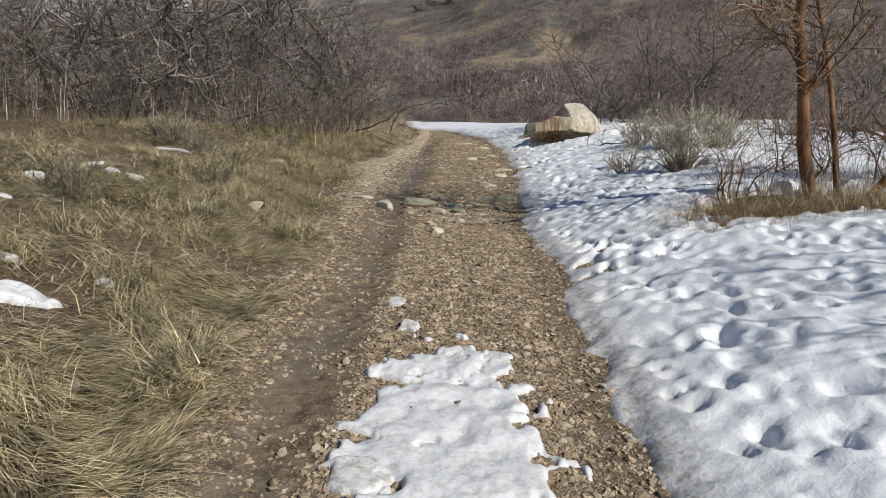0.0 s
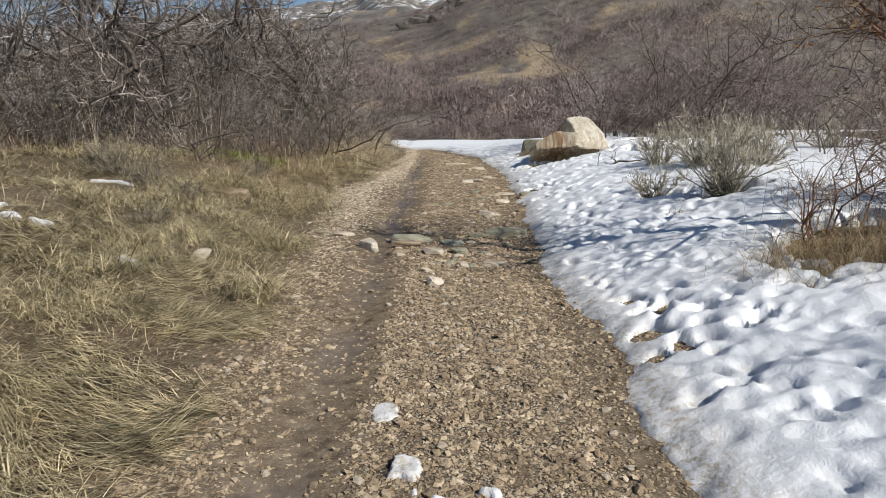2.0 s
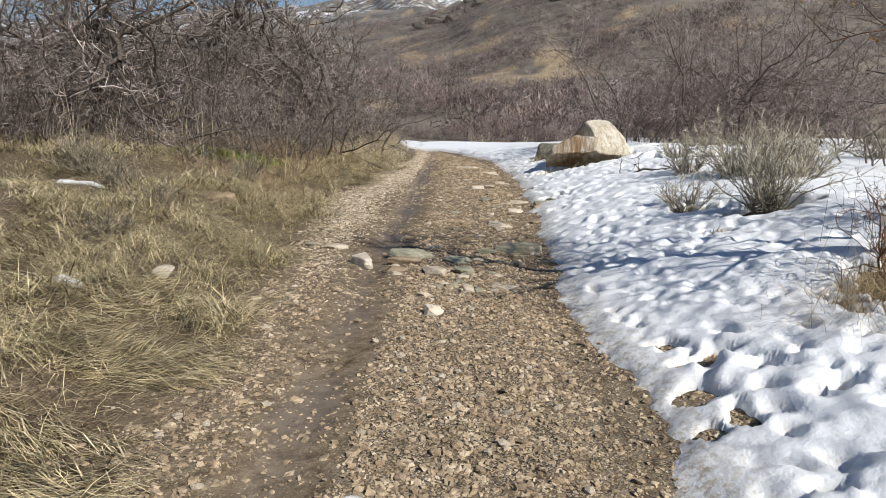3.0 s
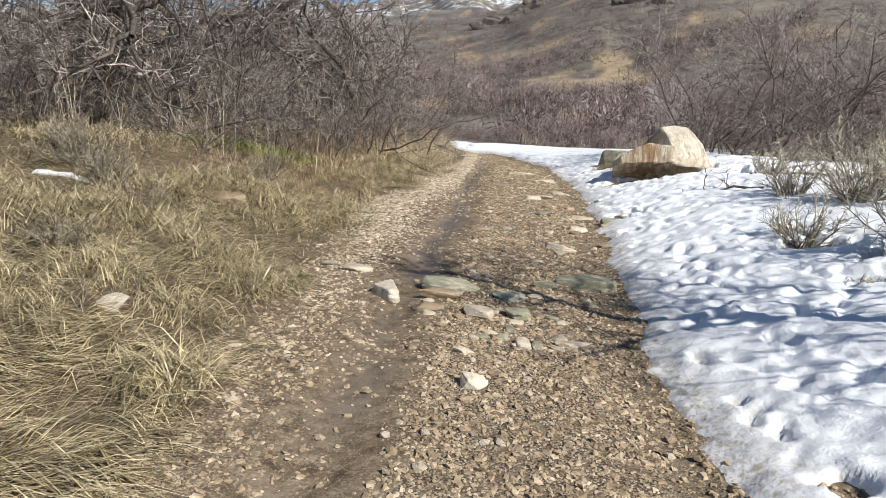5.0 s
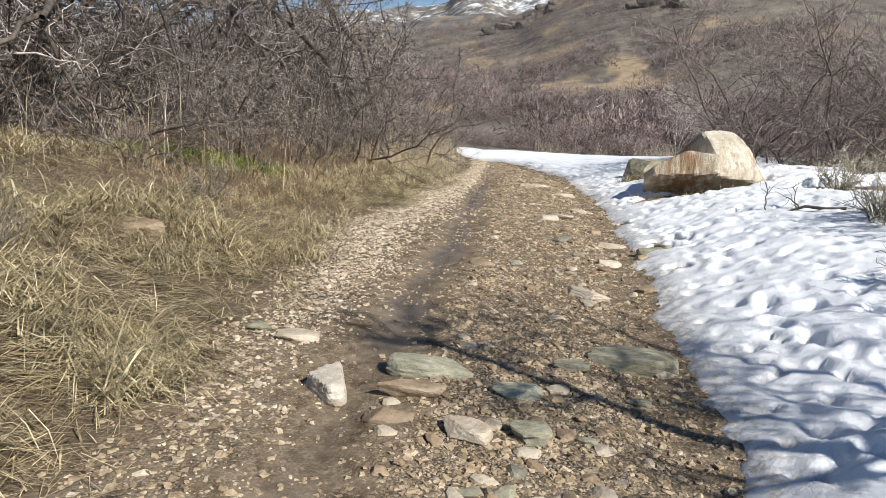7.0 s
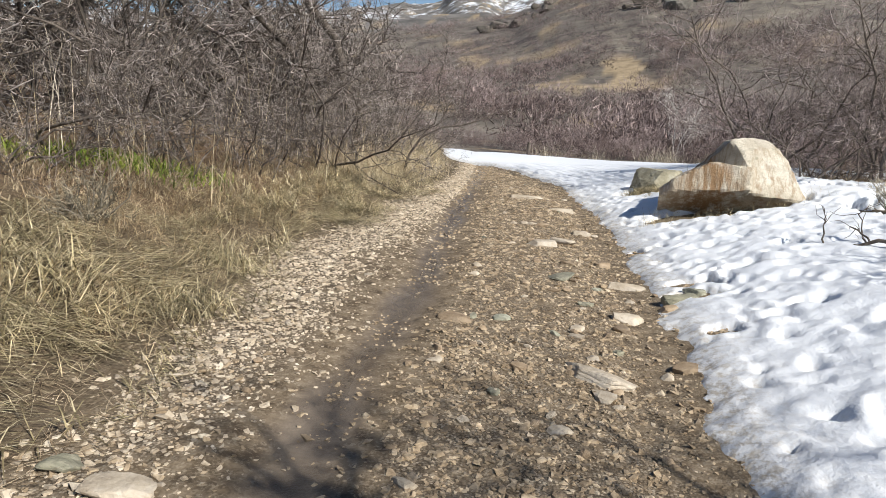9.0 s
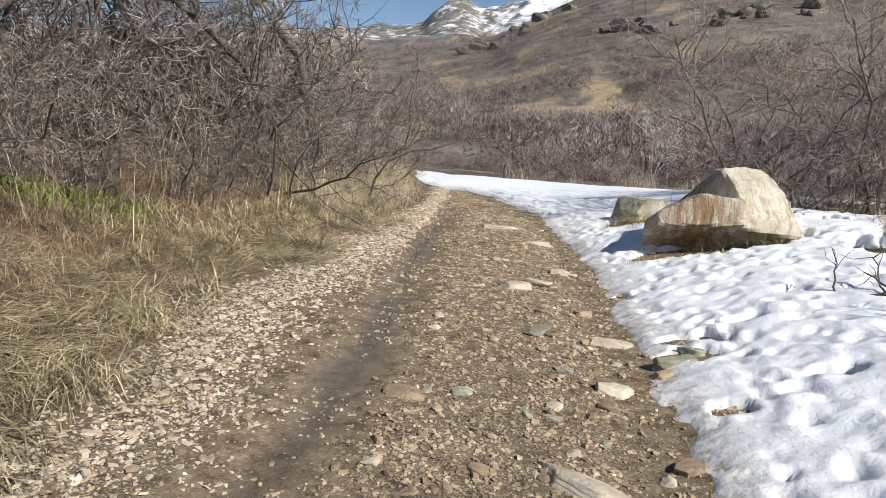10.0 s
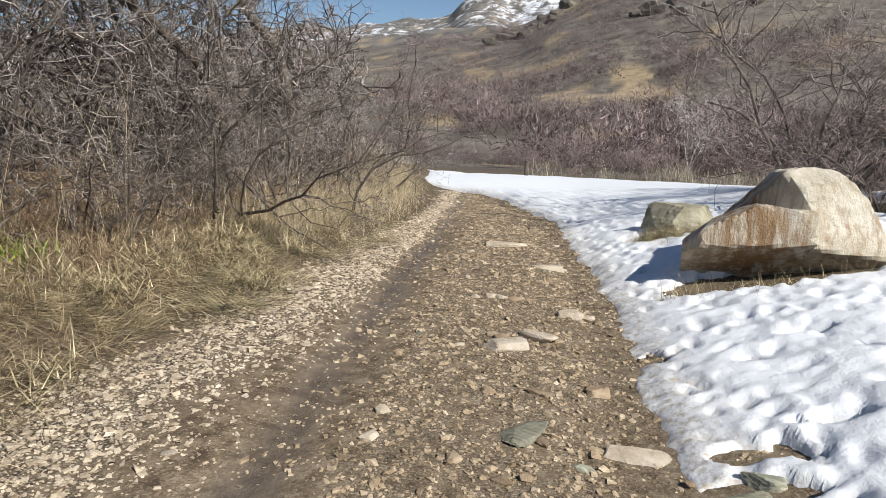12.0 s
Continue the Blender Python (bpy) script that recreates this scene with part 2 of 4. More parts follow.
# ---------- the lie of the land ----------
R_Y = [-60, 0, 2.6, 4.3, 6.3, 8.5, 10.5, 13.7, 16.2, 18.2, 22.0, 24.8, 26.6, 28.5, 31, 40]
R_X = [1.15, 1.12, 1.09, 1.05, 1.01, 0.86, 0.87, 0.95, 0.94, 0.8, 0.42, -0.45, -1.38, -4.2, -7.0, -8.0]
L_Y = [-60, 0, 2.4, 4.7, 9.2, 10.1, 12.8, 14.2, 15.5, 18.0, 22.5, 26, 40]
L_X = [-1.3, -1.3, -1.35, -1.62, -1.84, -2.04, -2.1, -2.4, -2.2, -1.9, -1.65, -1.95, -3.5]
C_Y = [-60, 2.5, 5.5, 8.5, 11.5, 14.2, 16.3, 18, 21.7, 26.4, 28]
C_X = [-0.8, -0.82, -0.85, -0.9, -0.98, -0.96, -1.06, -1.13, -1.24, -1.48, -2.2]


def right_edge(y):
    return np.interp(y, R_Y, R_X)


def left_edge(y):
    return np.interp(y, L_Y, L_X)


U1, E1 = [-1.2, -0.5, -0.35, -0.2, -0.1, -0.04, 0.037, 0.085, 0.2, 0.4, 0.7, 1.2], [0.04, 0.05, 0.06, 0.075, 0.095, 0.112, 0.152, 0.172, 0.205, 0.25, 0.28, 0.28]
U2, E2 = [-1.2, -0.5, -0.35, -0.2, -0.14, -0.08, -0.04, 0.05, 1.2], [0.07, 0.085, 0.1, 0.115, 0.124, 0.129, 0.118, 0.1, 0.1]
U3, E3 = [-1.2, -0.45, -0.34, -0.2, -0.145, -0.128, -0.11, -0.09, -0.06, -0.03, 0.02, 0.1, 0.4, 1.2], [0.08, 0.105, 0.12, 0.124, 0.131, 0.15, 0.164, 0.168, 0.158, 0.168, 0.178, 0.19, 0.2, 0.16]


def land(x, y, fine=True):
    """The ground's height."""
    x, y = np.asarray(x, float), np.asarray(y, float)
    z = np.interp(y, [-60, 11, 18, 30, 58, 75], [-0.32, -0.32, -0.22, -0.3, -1.8, -2.2])
    near = 1 - smooth(26, 48, y)
    dl = np.maximum(left_edge(y) - x, 0)
    z = z + near * (0.27 * np.minimum(dl, 2.4) * smooth(0, 0.8, dl) + 0.1 * np.clip(dl - 2.4, 0, 8))
    dr = np.maximum(x - np.maximum(right_edge(y), 0.8), 0)
    z = z + (1 - smooth(20, 33, y)) * (0.2 * np.minimum(dr, 2.8) + 0.03 * np.clip(dr - 2.8, 0, 15))
    rut = np.exp(-((x - np.interp(y, C_Y, C_X)) / 0.2) ** 2) + 0.6 * np.exp(-((x - right_edge(y) + 0.25) / 0.2) ** 2)
    z = z - 0.04 * near * rut
    if fine:
        z = z + near * (0.03 * fbm(x, y, 1.1, 3) + 0.012 * fbm(x, y, 0.16, 5, 2))
        z = z + near * smooth(0.1, 0.9, dl) * (0.1 * fbm(x, y, 1.3, 8, 3))
    u = x / np.maximum(y, 40)
    rough = fbm(x, y, 60, 31, 5)
    h1 = np.interp(u, U1, E1) * 330 + 6
    z = z + h1 * smooth(66, 330, y) ** 0.8 * (1 + 0.10 * rough * smooth(70, 140, y)) + 1.2 * smooth(70, 110, y) * fbm(x, y, 18, 37, 4)
    h2 = np.interp(u, U2, E2) * 640 - h1
    z = z + h2 * smooth(400, 640, y)
    h3 = (np.interp(u, U3, E3) * 1600 - np.interp(u, U2, E2) * 640)
    ridge = 1 - 2.2 * np.abs(fbm(x, y, 260, 51, 6))
    z = z + h3 * smooth(750, 1600, y) + smooth(800, 1400, y) * (26 * (ridge - 0.75) + 14 * fbm(x, y, 60, 57, 4))
    return z


def gravel_lanes(x, y):
    """How thickly gravel lies along the verge and down the middle of the trail."""
    lane = x - np.interp(y, C_Y, C_X)
    left = np.exp(-((x - left_edge(y) - 0.34) / 0.32) ** 2) * np.interp(y, [2, 8, 11, 14, 24], [0.5, 0.42, 0.8, 1.8, 1.8]) * (1 - 0.8 * np.exp(-(lane / 0.2) ** 4))
    mid = smooth(0.2, 0.46, lane) * (1 - 0.6 * smooth(-0.45, -0.15, x - right_edge(y))) * np.interp(y, [2, 9, 11, 14, 26], [1.0, 0.95, 0.6, 0.45, 0.4])
    return left, mid


def build_ground():
    inner = np.arange(-4.6, 3.01, 0.075)
    grow = np.cumsum(0.06 * 1.11 ** np.arange(44))
    xs = np.concatenate([-4.6 - grow[::-1], inner, 3.0 + grow])
    ys = np.concatenate([np.linspace(-60, 0, 24)[:-1], np.arange(0, 26, 0.075), 26 + np.cumsum(0.07 * 1.03 ** np.arange(202)), np.linspace(960, 1700, 75), [1900, 2300, 3000]])
    wide = 1 + np.maximum(0, ys - 40) / 55
    X = xs[None, :] * wide[:, None]
    Y = np.repeat(ys[:, None], len(xs), 1)
    Z = land(X, Y)
    x, y = X.ravel(), Y.ravel()
    edge = 0.22 * fbm(x, y, 0.5, 21, 3)
    trail = smooth(-0.25, 0.2, x - left_edge(y) + edge) * (1 - smooth(30, 36, y)) * (1 - smooth(0.5, 1.2, x - right_edge(y)))
    rut = np.exp(-((x - np.interp(y, C_Y, C_X) + 0.5 * edge) / 0.17) ** 4) * trail * (0.6 + 0.8 * vnoise(x, y, 0.7, 23))
    wet = np.exp(-((x - np.interp(y, C_Y, C_X) + 0.35 * edge) / 0.09) ** 2) * smooth(7, 11, y) * (1 - smooth(24, 27, y)) * np.clip(0.85 + 1.1 * fbm(x, y, 0.9, 25, 3), 0, 1)
    litter = smooth(12.2, 14.2, y) * smooth(0.6, 1.3, left_edge(y) - x + edge) * (1 - smooth(22, 25, y))
    stony = np.maximum(*gravel_lanes(x, y)) * trail
    u = x / np.maximum(y, 1)
    spot = np.exp(-(((u - 0.1) / 0.028) ** 2 + ((y - 125) / 8) ** 2)) + 0.8 * np.exp(-(((u - 0.02) / 0.05) ** 2 + ((y - 119) / 3.5) ** 2)) + 0.9 * np.exp(-(((u + 0.135) / 0.025) ** 2 + ((y - 102) / 3.5) ** 2))
    tan = smooth(0.25, 0.45, spot + 1.0 * fbm(x, y, 8, 71, 4))
    crag = np.maximum(smooth(240, 330, y + 60 * fbm(x, y, 60, 81)), 0) * 0.9
    white = smooth(700, 900, y) * 0.6 + smooth(220, 420, y) * 0.52 * smooth(0, 0.4, u + 0.1)
    me = mesh_of("ground", np.stack([x, y, Z.ravel()], 1), grid_faces(len(ys), len(xs)), EARTH, True,
                 {"trail": trail, "rut": rut, "wet": wet, "litter": litter, "stony": np.clip(stony, 0, 1), "far": smooth(36, 60, y), "tan": tan, "crag": crag, "white": white})
    return tagged(new("ground", me), "muddy trail through matted dry grass, with brushy hill and snowy peak beyond", "ground", kind="structure")


def cover(x, y):
    """Depth of the right-hand snow; below zero where the ground is bare."""
    d = x - right_edge(y) + 0.15 * fbm(x, y, 0.5, 91, 4) + 0.045 * vnoise(x, y, 0.1, 95)
    deep = 0.07 + 0.07 * smooth(0.2, 1.5, d)
    t = deep * (1 - np.exp(-np.maximum(d, 0) / np.interp(y, [3, 6], [0.08, 0.2]))) + np.minimum(d, 0) * 0.8
    t = t + smooth(0.1, 0.5, d) * (1 - 0.4 * smooth(10.5, 12.5, y)) * (0.05 * fbm(x, y, 0.9, 101, 3) + 0.03 * fbm(x, y, 0.26, 103, 3) + 0.032 * fbm(x, y, 0.1, 105, 2))
    wob = 0.35 * fbm(x, y, 0.8, 111, 3)
    torn = 0.2 + 0.8 * fbm(x, y, 0.09, 113, 3)
    for cx, cy, ax, ay, deep in BARE + HOLES:
        q = np.sqrt(((x - cx) / ax) ** 2 + ((y - cy) / ay) ** 2) + (wob + 0.4 * torn if ax > 0.24 else torn)
        t = t - deep * (1 - smooth(0.75, 1.1, q))
    t = t - 0.4 * smooth(33, 37, y + 3 * fbm(x, y, 3, 121)) - 0.3 * smooth(0.1, 0.5, smooth(7, 11, x) * (0.35 + fbm(x, y, 4, 131)) )
    t = t - 0.3 * smooth(0.2, 1.0, left_edge(y) - x) * (1 - smooth(31, 34, y))
    t = t - 0.3 * (1 - smooth(-7.5, -3.0, x + 2.5 * fbm(x, y, 1.6, 141)))
    return t


BARE = [(4.15, 7.25, 1.95, 0.95, 0.5), (3.25, 10.3, 0.5, 0.35, 0.3), (2.6, 10.95, 0.4, 0.3, 0.25), (2.35, 17.12, 1.05, 0.36, 0.3), (4.6, 16.2, 1.6, 0.9, 0.3), (1.75, 19.6, 0.6, 0.35, 0.25), (1.2, 13.85, 0.26, 0.1, 0.2), (5.5, 20.5, 2.2, 1.8, 0.4), (6.6, 18.6, 2.6, 0.8, 0.35), (4.0, 18.3, 0.5, 0.3, 0.25)]
HOLES = [(2.43, 9.6, 0.2, 0.12, 0.3), (1.3, 6.3, 0.12, 0.08, 0.3), (1.42, 6.0, 0.08, 0.14, 0.3), (1.3, 7.05, 0.1, 0.07, 0.3), (1.68, 6.5, 0.17, 0.05, 0.3), (1.36, 6.72, 0.15, 0.06, 0.3), (1.57, 6.78, 0.12, 0.06, 0.3), (1.78, 6.05, 0.08, 0.05, 0.3), (1.95, 6.1, 0.07, 0.05, 0.3), (1.24, 5.9, 0.08, 0.06, 0.3), (1.6, 6.2, 0.06, 0.05, 0.3),
         (1.35, 14.2, 0.24, 0.09, 0.3), (1.02, 15.6, 0.12, 0.1, 0.3), (1.5, 5.3, 0.12, 0.06, 0.3), (2.0, 15.6, 0.14, 0.05, 0.3), (1.9, 13.2, 0.13, 0.06, 0.3), (1.75, 14.4, 0.18, 0.06, 0.3), (2.3, 15.0, 0.14, 0.06, 0.3), (1.55, 15.3, 0.1, 0.04, 0.3), (1.25, 12.9, 0.1, 0.07, 0.3)]


def build_snow():
    ds = np.concatenate([np.arange(-0.3, 3.6, 0.03), 3.6 + np.cumsum(0.035 * 1.09 ** np.arange(44))])
    ys = np.concatenate([np.linspace(-4, 0.6, 40)[:-1], np.arange(0.6, 20, 0.03), 20 + np.cumsum(0.032 * 1.025 ** np.arange(108))])
    Y = np.repeat(ys[:, None], len(ds), 1)
    X = right_edge(Y) + ds[None, :]
    T = cover(X, Y)
    rng = np.random.default_rng(5)
    dent = np.zeros_like(T)
    for k in range(1650):
        cy, d = rng.uniform(0.5, 27), abs(rng.normal(0.9, 0.9)) + 0.18
        cx, a = right_edge(cy) + d, rng.normal(0.1, 0.6)
        s, deep = rng.uniform(0.4, 1.15), rng.uniform(0.015, 0.065)
        j0, j1 = np.searchsorted(ys, [cy - 0.3, cy + 0.3])
        i0, i1 = np.searchsorted(ds, [d - 0.5, d + 0.5])
        px, py = X[j0:j1, i0:i1] - cx, Y[j0:j1, i0:i1] - cy
        u, v = px * math.cos(a) + py * math.sin(a), -px * math.sin(a) + py * math.cos(a)
        q = np.sqrt((u / (0.06 * s)) ** 2 + (v / (0.115 * s)) ** 2) + 0.22 * vnoise(px + cx, py + cy, 0.12, 7)
        dent[j0:j1, i0:i1] += deep * (-(1 - smooth(0.2, 1.25, q)) + 0.2 * np.exp(-((q - 1.35) / 0.25) ** 2))
    T = np.where(T > 0.02, np.maximum(T + np.maximum(dent, -0.075) * (1 - 0.3 * smooth(10.5, 12.5, Y)), 0.012), T)
    solid = T > 0.02
    pad = np.pad(T, 1, mode="edge")
    T = np.where(solid, 0.4 * T + 0.15 * (pad[:-2, 1:-1] + pad[2:, 1:-1] + pad[1:-1, :-2] + pad[1:-1, 2:]), T)
    Z = land(X, Y) + T
    F = grid_faces(len(ys), len(ds))
    keep = (T.ravel()[F] > -0.03).any(1)
    F = F[keep]
    used = np.unique(F)
    back = np.zeros(T.size, int)
    back[used] = np.arange(len(used))
    d = (X - right_edge(Y)).ravel()
    dirt = np.exp(-np.maximum(d - 0.05, 0) / 0.2) * 0.9 + 0.5 * (1 - smooth(0.0, 0.07, T.ravel()))
    V = np.stack([X.ravel(), Y.ravel(), Z.ravel()], 1)
    me = mesh_of("snow_bank", V[used], back[F], SNOW, True, {"dirt": np.clip(dirt, 0, 1)[used]})
    return tagged(new("snow_bank", me), "trampled old snow bank full of footprints beside the trail", "snow", kind="structure")


def snow_patch(cx, cy, ax, ay, deep, seed, label, turn=0.0, grime=0.25):
    n = int(np.clip(max(ax, ay) / 0.02, 14, 60))
    s = np.linspace(-1.3, 1.3, 2 * n)
    U, V = np.meshgrid(s * ax, s * ay)
    c, w = math.cos(turn), math.sin(turn)
    X, Y = cx + U * c - V * w, cy + U * w + V * c
    q = np.sqrt((U / ax) ** 2 + (V / ay) ** 2) + (0.35 * vnoise(X, Y, 0.13, seed + 2) + 0.2 * vnoise(X, Y, 0.05, seed + 3)) * min(1, 2 * ax) + 0.55 * fbm(X, Y, 0.9 * max(ax, ay), seed, 4)
    T = deep * (1 - smooth(0.8, 1.02, q)) * (1 + 0.9 * fbm(X, Y, 0.16, seed + 5, 3)) - 0.05 * smooth(0.96, 1.1, q)
    T = T - 0.06 * smooth(0.35, 0.55, fbm(X, Y, 0.22, seed + 9, 3))
    F = grid_faces(2 * n, 2 * n)
    F = F[(T.ravel()[F] > -0.02).any(1)]
    used = np.unique(F)
    back = np.zeros(T.size, int)
    back[used] = np.arange(len(used))
    P = np.stack([X.ravel(), Y.ravel(), (land(X, Y) + T).ravel()], 1)
    me = mesh_of("snow_patch", P[used], back[F], SNOW, True, {"dirt": np.clip(1.05 - T.ravel() / max(deep, 0.01), grime, 1)[used]})
    return tagged(new("snow_patch", me), label, "snow", "melting snow patches")


# ---------- rocks ----------
def ball(sub):
    bm = bmesh.new()
    bmesh.ops.create_icosphere(bm, subdivisions=sub, radius=1)
    v = np.array([p.co[:] for p in bm.verts])
    f = np.array([[p.index for p in q.verts] for q in bm.faces])
    bm.free()
    return v, f


BALLS = {k: ball(k) for k in (1, 2, 3, 4, 5)}


def facets(dirs, planes):
    """Radius along each direction of the body that the planes (nx, ny, nz, d) bound."""
    P = np.array(planes, float)
    n = P[:, :3] / np.linalg.norm(P[:, :3], axis=1)[:, None]
    return (P[:, 3][None] / np.maximum(dirs @ n.T, 1e-3)).min(1)


def noise3(p, scale, seed):
    return (vnoise(p[:, 0] + 3.1 * p[:, 2], p[:, 1], scale, seed) + vnoise(p[:, 1] - 2.3 * p[:, 0], p[:, 2], scale, seed + 1) + vnoise(p[:, 2] + 1.7 * p[:, 1], p[:, 0], scale, seed + 2)) / 3


def rock_mesh(name, size, seed, mat, sub=4, rough=0.07, cuts=9):
    rng = np.random.default_rng(seed)
    v, f = BALLS[sub]
    pl = [(*rng.normal(size=3), rng.uniform(0.5, 0.9)) for k in range(cuts)] + [(0, 0, 1, 0.75), (0, 0, -1, 0.8), (1, 0, 0, 0.95), (-1, 0, 0, 0.95), (0, 1, 0, 0.95), (0, -1, 0, 0.95)]
    p = v * np.minimum(facets(v, pl), 1.15)[:, None]
    p = p * (1 + rough * noise3(p, 0.5, seed) + 0.5 * rough * noise3(p, 0.2, seed + 7))[:, None]
    return mesh_of(name, p * np.array(size), f, mat, False)


def rock(name, x, y, size, seed, mat, label, turn=0.0, sunk=0.42, sub=4, lift=0.0):
    ob = new(name, rock_mesh(name, size, seed, mat, sub))
    ob.matrix_world = pose(x, y, float(land(x, y)) + size[2] * (1 - 2 * sunk) * 0.8 + lift, 0, 0, turn)
    return tagged(ob, label, "rock", "stones in the trail")


# ---------- twigs, stems, blades ----------
def sweep(lines, sides):
    """Tubes along many lines: each (points (n, 3), radii (n,)). Returns verts and quads."""
    groups = {}
    for p, r in lines:
        groups.setdefault(len(p), []).append((p, r))
    V, F, off = [], [], 0
    for n, g in groups.items():
        P = np.array([a for a, b in g], float)
        R = np.array([b for a, b in g], float)
        T = np.gradient(P, axis=1)
        T /= np.linalg.norm(T, axis=2, keepdims=True) + 1e-9
        ref = np.where(np.abs(T[:, :1, 2:3]) > 0.8, np.array([[[1.0, 0.13, 0]]]), np.array([[[0, 0.1, 1.0]]]))
        A = np.cross(T, np.broadcast_to(ref, T.shape))
        A /= np.linalg.norm(A, axis=2, keepdims=True) + 1e-9
        B = np.cross(T, A)
        ang = np.arange(sides) * 2 * math.pi / sides
        ring = P[:, :, None] + R[:, :, None, None] * (A[:, :, None] * np.cos(ang)[None, None, :, None] + B[:, :, None] * np.sin(ang)[None, None, :, None])
        idx = off + np.arange(ring.shape[0] * n * sides).reshape(ring.shape[0], n, sides)
        nx = np.roll(idx, -1, 2)
        F.append(np.stack([idx[:, :-1], nx[:, :-1], nx[:, 1:], idx[:, 1:]], -1).reshape(-1, 4))
        V.append(ring.reshape(-1, 3))
        off += ring.shape[0] * n * sides
    return np.concatenate(V), np.concatenate(F)


def unit(v):
    return v / (np.linalg.norm(v) + 1e-9)


def grow(rng, out, p, d, length, radius, level, last, kids, wiggle=0.25, up=0.05, spread=0.9, low=0.3, reach=1.0, thin=0.42):
    """Lets a branch and its side branches grow into out, a list per level."""
    n = 7 if level <= 1 else 5 if level == 2 else 3 if level < 4 else 2
    pts, step = [p], length / (n - 1)
    dirs = [d]
    for k in range(n - 1):
        d = unit(d + rng.normal(size=3) * wiggle + np.array([0, 0, up]))
        p = p + d * step * rng.uniform(0.8, 1.2)
        pts.append(p)
        dirs.append(d)
    radii = radius * np.linspace(1, 0.35, n)
    out.setdefault(level, []).append((np.array(pts), radii))
    if level == last:
        return
    count = kids[level]
    for k in range(count):
        t = rng.uniform(0.25 if level else low, 1.0)
        i = min(int(t * (n - 1)), n - 2)
        f = t * (n - 1) - i
        q = pts[i] * (1 - f) + pts[i + 1] * f
        side = unit(np.cross(dirs[i], rng.normal(size=3)))
        nd = unit(dirs[i] * rng.uniform(0.35, 0.9) + side * spread)
        grow(rng, out, q, nd, length * (rng.uniform(0.38, 0.68) if level < 2 else rng.uniform(0.3, 0.55)) * (1.1 - 0.4 * t) * (reach if level == 0 else 1), max(radius * (thin if level == 0 else 0.42 if level < 2 else 0.5), 0.0022), level + 1, last, kids, wiggle * 1.15, up, spread)


def tree(name, seed, stems, height, radius, kids, bark, twig, lean=0.3, wiggle=0.25, up=0.08, foot=0.2, leaves=0, limbs=False, low=0.3, spread=0.9, reach=1.0, thin=0.42):
    """A bare tree or shrub: an Empty at its foot with a trunk or stems, limbs and the twigs of its crown."""
    rng = np.random.default_rng(seed)
    root = new(name)
    fine, tips = [], []
    for s in range(stems):
        out = {}
        a = rng.uniform(0, 2 * math.pi)
        base = np.array([math.cos(a), math.sin(a), 0]) * foot * rng.uniform(0, 1) + np.array([0, 0, -0.12])
        d = unit(np.array([math.cos(a) * lean, math.sin(a) * lean, 1]) + rng.normal(size=3) * 0.1)
        grow(rng, out, base, d, height * rng.uniform(0.7, 1.0), radius * rng.uniform(0.7, 1.0), 0, len(kids), kids, wiggle, up, spread, low, reach, thin)
        if limbs:
            part("trunk", mesh_of("trunk", *sweep(out[0], 8), bark, True), root)
            for l in out[1]:
                part("limb", mesh_of("limb", *sweep([l], 6), bark, True), root)
        else:
            part("stem", mesh_of("stem", *sweep(out[0] + out[1], 5), bark, True), root)
        fine += [l for k in out if k > 1 for l in out[k]]
        tips += [l[0][-1] for l in out[len(kids)]]
    tagged(part("crown", mesh_of("crown", *sweep(fine, 3), twig, True), root), "fine leafless twigs", kind="stuff")
    if leaves:
        sel = rng.choice(len(tips), leaves)
        tagged(part("dead_leaf", leaf_cluster(rng, np.array([tips[i] for i in sel]), 0.022), root), "curled rusty leaves left on the twigs", kind="stuff")
    return root


def leaf_cluster(rng, at, size):
    n = len(at)
    a, b = rng.normal(size=(n, 3)), rng.normal(size=(n, 3))
    a /= np.linalg.norm(a, axis=1)[:, None]
    b = np.cross(a, b)
    b /= np.linalg.norm(b, axis=1)[:, None]
    s = (size * rng.uniform(0.6, 1.3, n))[:, None]
    c = np.cross(a, b)
    V = np.stack([at, at + a * s + b * s * 0.5, at + a * 2 * s + c * s * 0.5, at + a * s - b * s * 0.5], 1).reshape(-1, 3)
    return mesh_of("dead_leaf", V, np.arange(4 * n).reshape(-1, 4), LEAF, False)


def blades(x, y, z, length, width, heading, droop, rng, flat=0.0):
    """Curved tapering grass blades as thin keeled strips; arrays of the same length."""
    n = len(x)
    k = 4 if n < 40000 else 3
    t = np.linspace(0, 1, k)[None, :]
    bend = droop[:, None] * t
    fw = length[:, None] * (np.sin(bend * 0.9 + flat) if np.ndim(flat) == 0 else np.sin(bend * 0.9 + flat[:, None])) * t
    upz = length[:, None] * t * np.cos(np.clip(bend * 0.9 + (flat if np.ndim(flat) == 0 else flat[:, None]), 0, 1.62))
    hx, hy = np.cos(heading)[:, None], np.sin(heading)[:, None]
    wig = 0.12 * length[:, None] * rng.normal(size=(n, 1)) * t * t
    cx, cy, cz = x[:, None] + hx * fw - hy * wig, y[:, None] + hy * fw + hx * wig, z[:, None] + upz
    w = width[:, None] * (1 - 0.85 * t)
    V = np.stack([np.stack([cx - hy * w, cy + hx * w, cz], -1), np.stack([cx + hy * w, cy - hx * w, cz], -1)], 2).reshape(-1, 3)
    i = np.arange(n * k * 2).reshape(n, k, 2)
    F = np.stack([i[:, :-1, 0], i[:, :-1, 1], i[:, 1:, 1], i[:, 1:, 0]], -1).reshape(-1, 4)
    return V, F


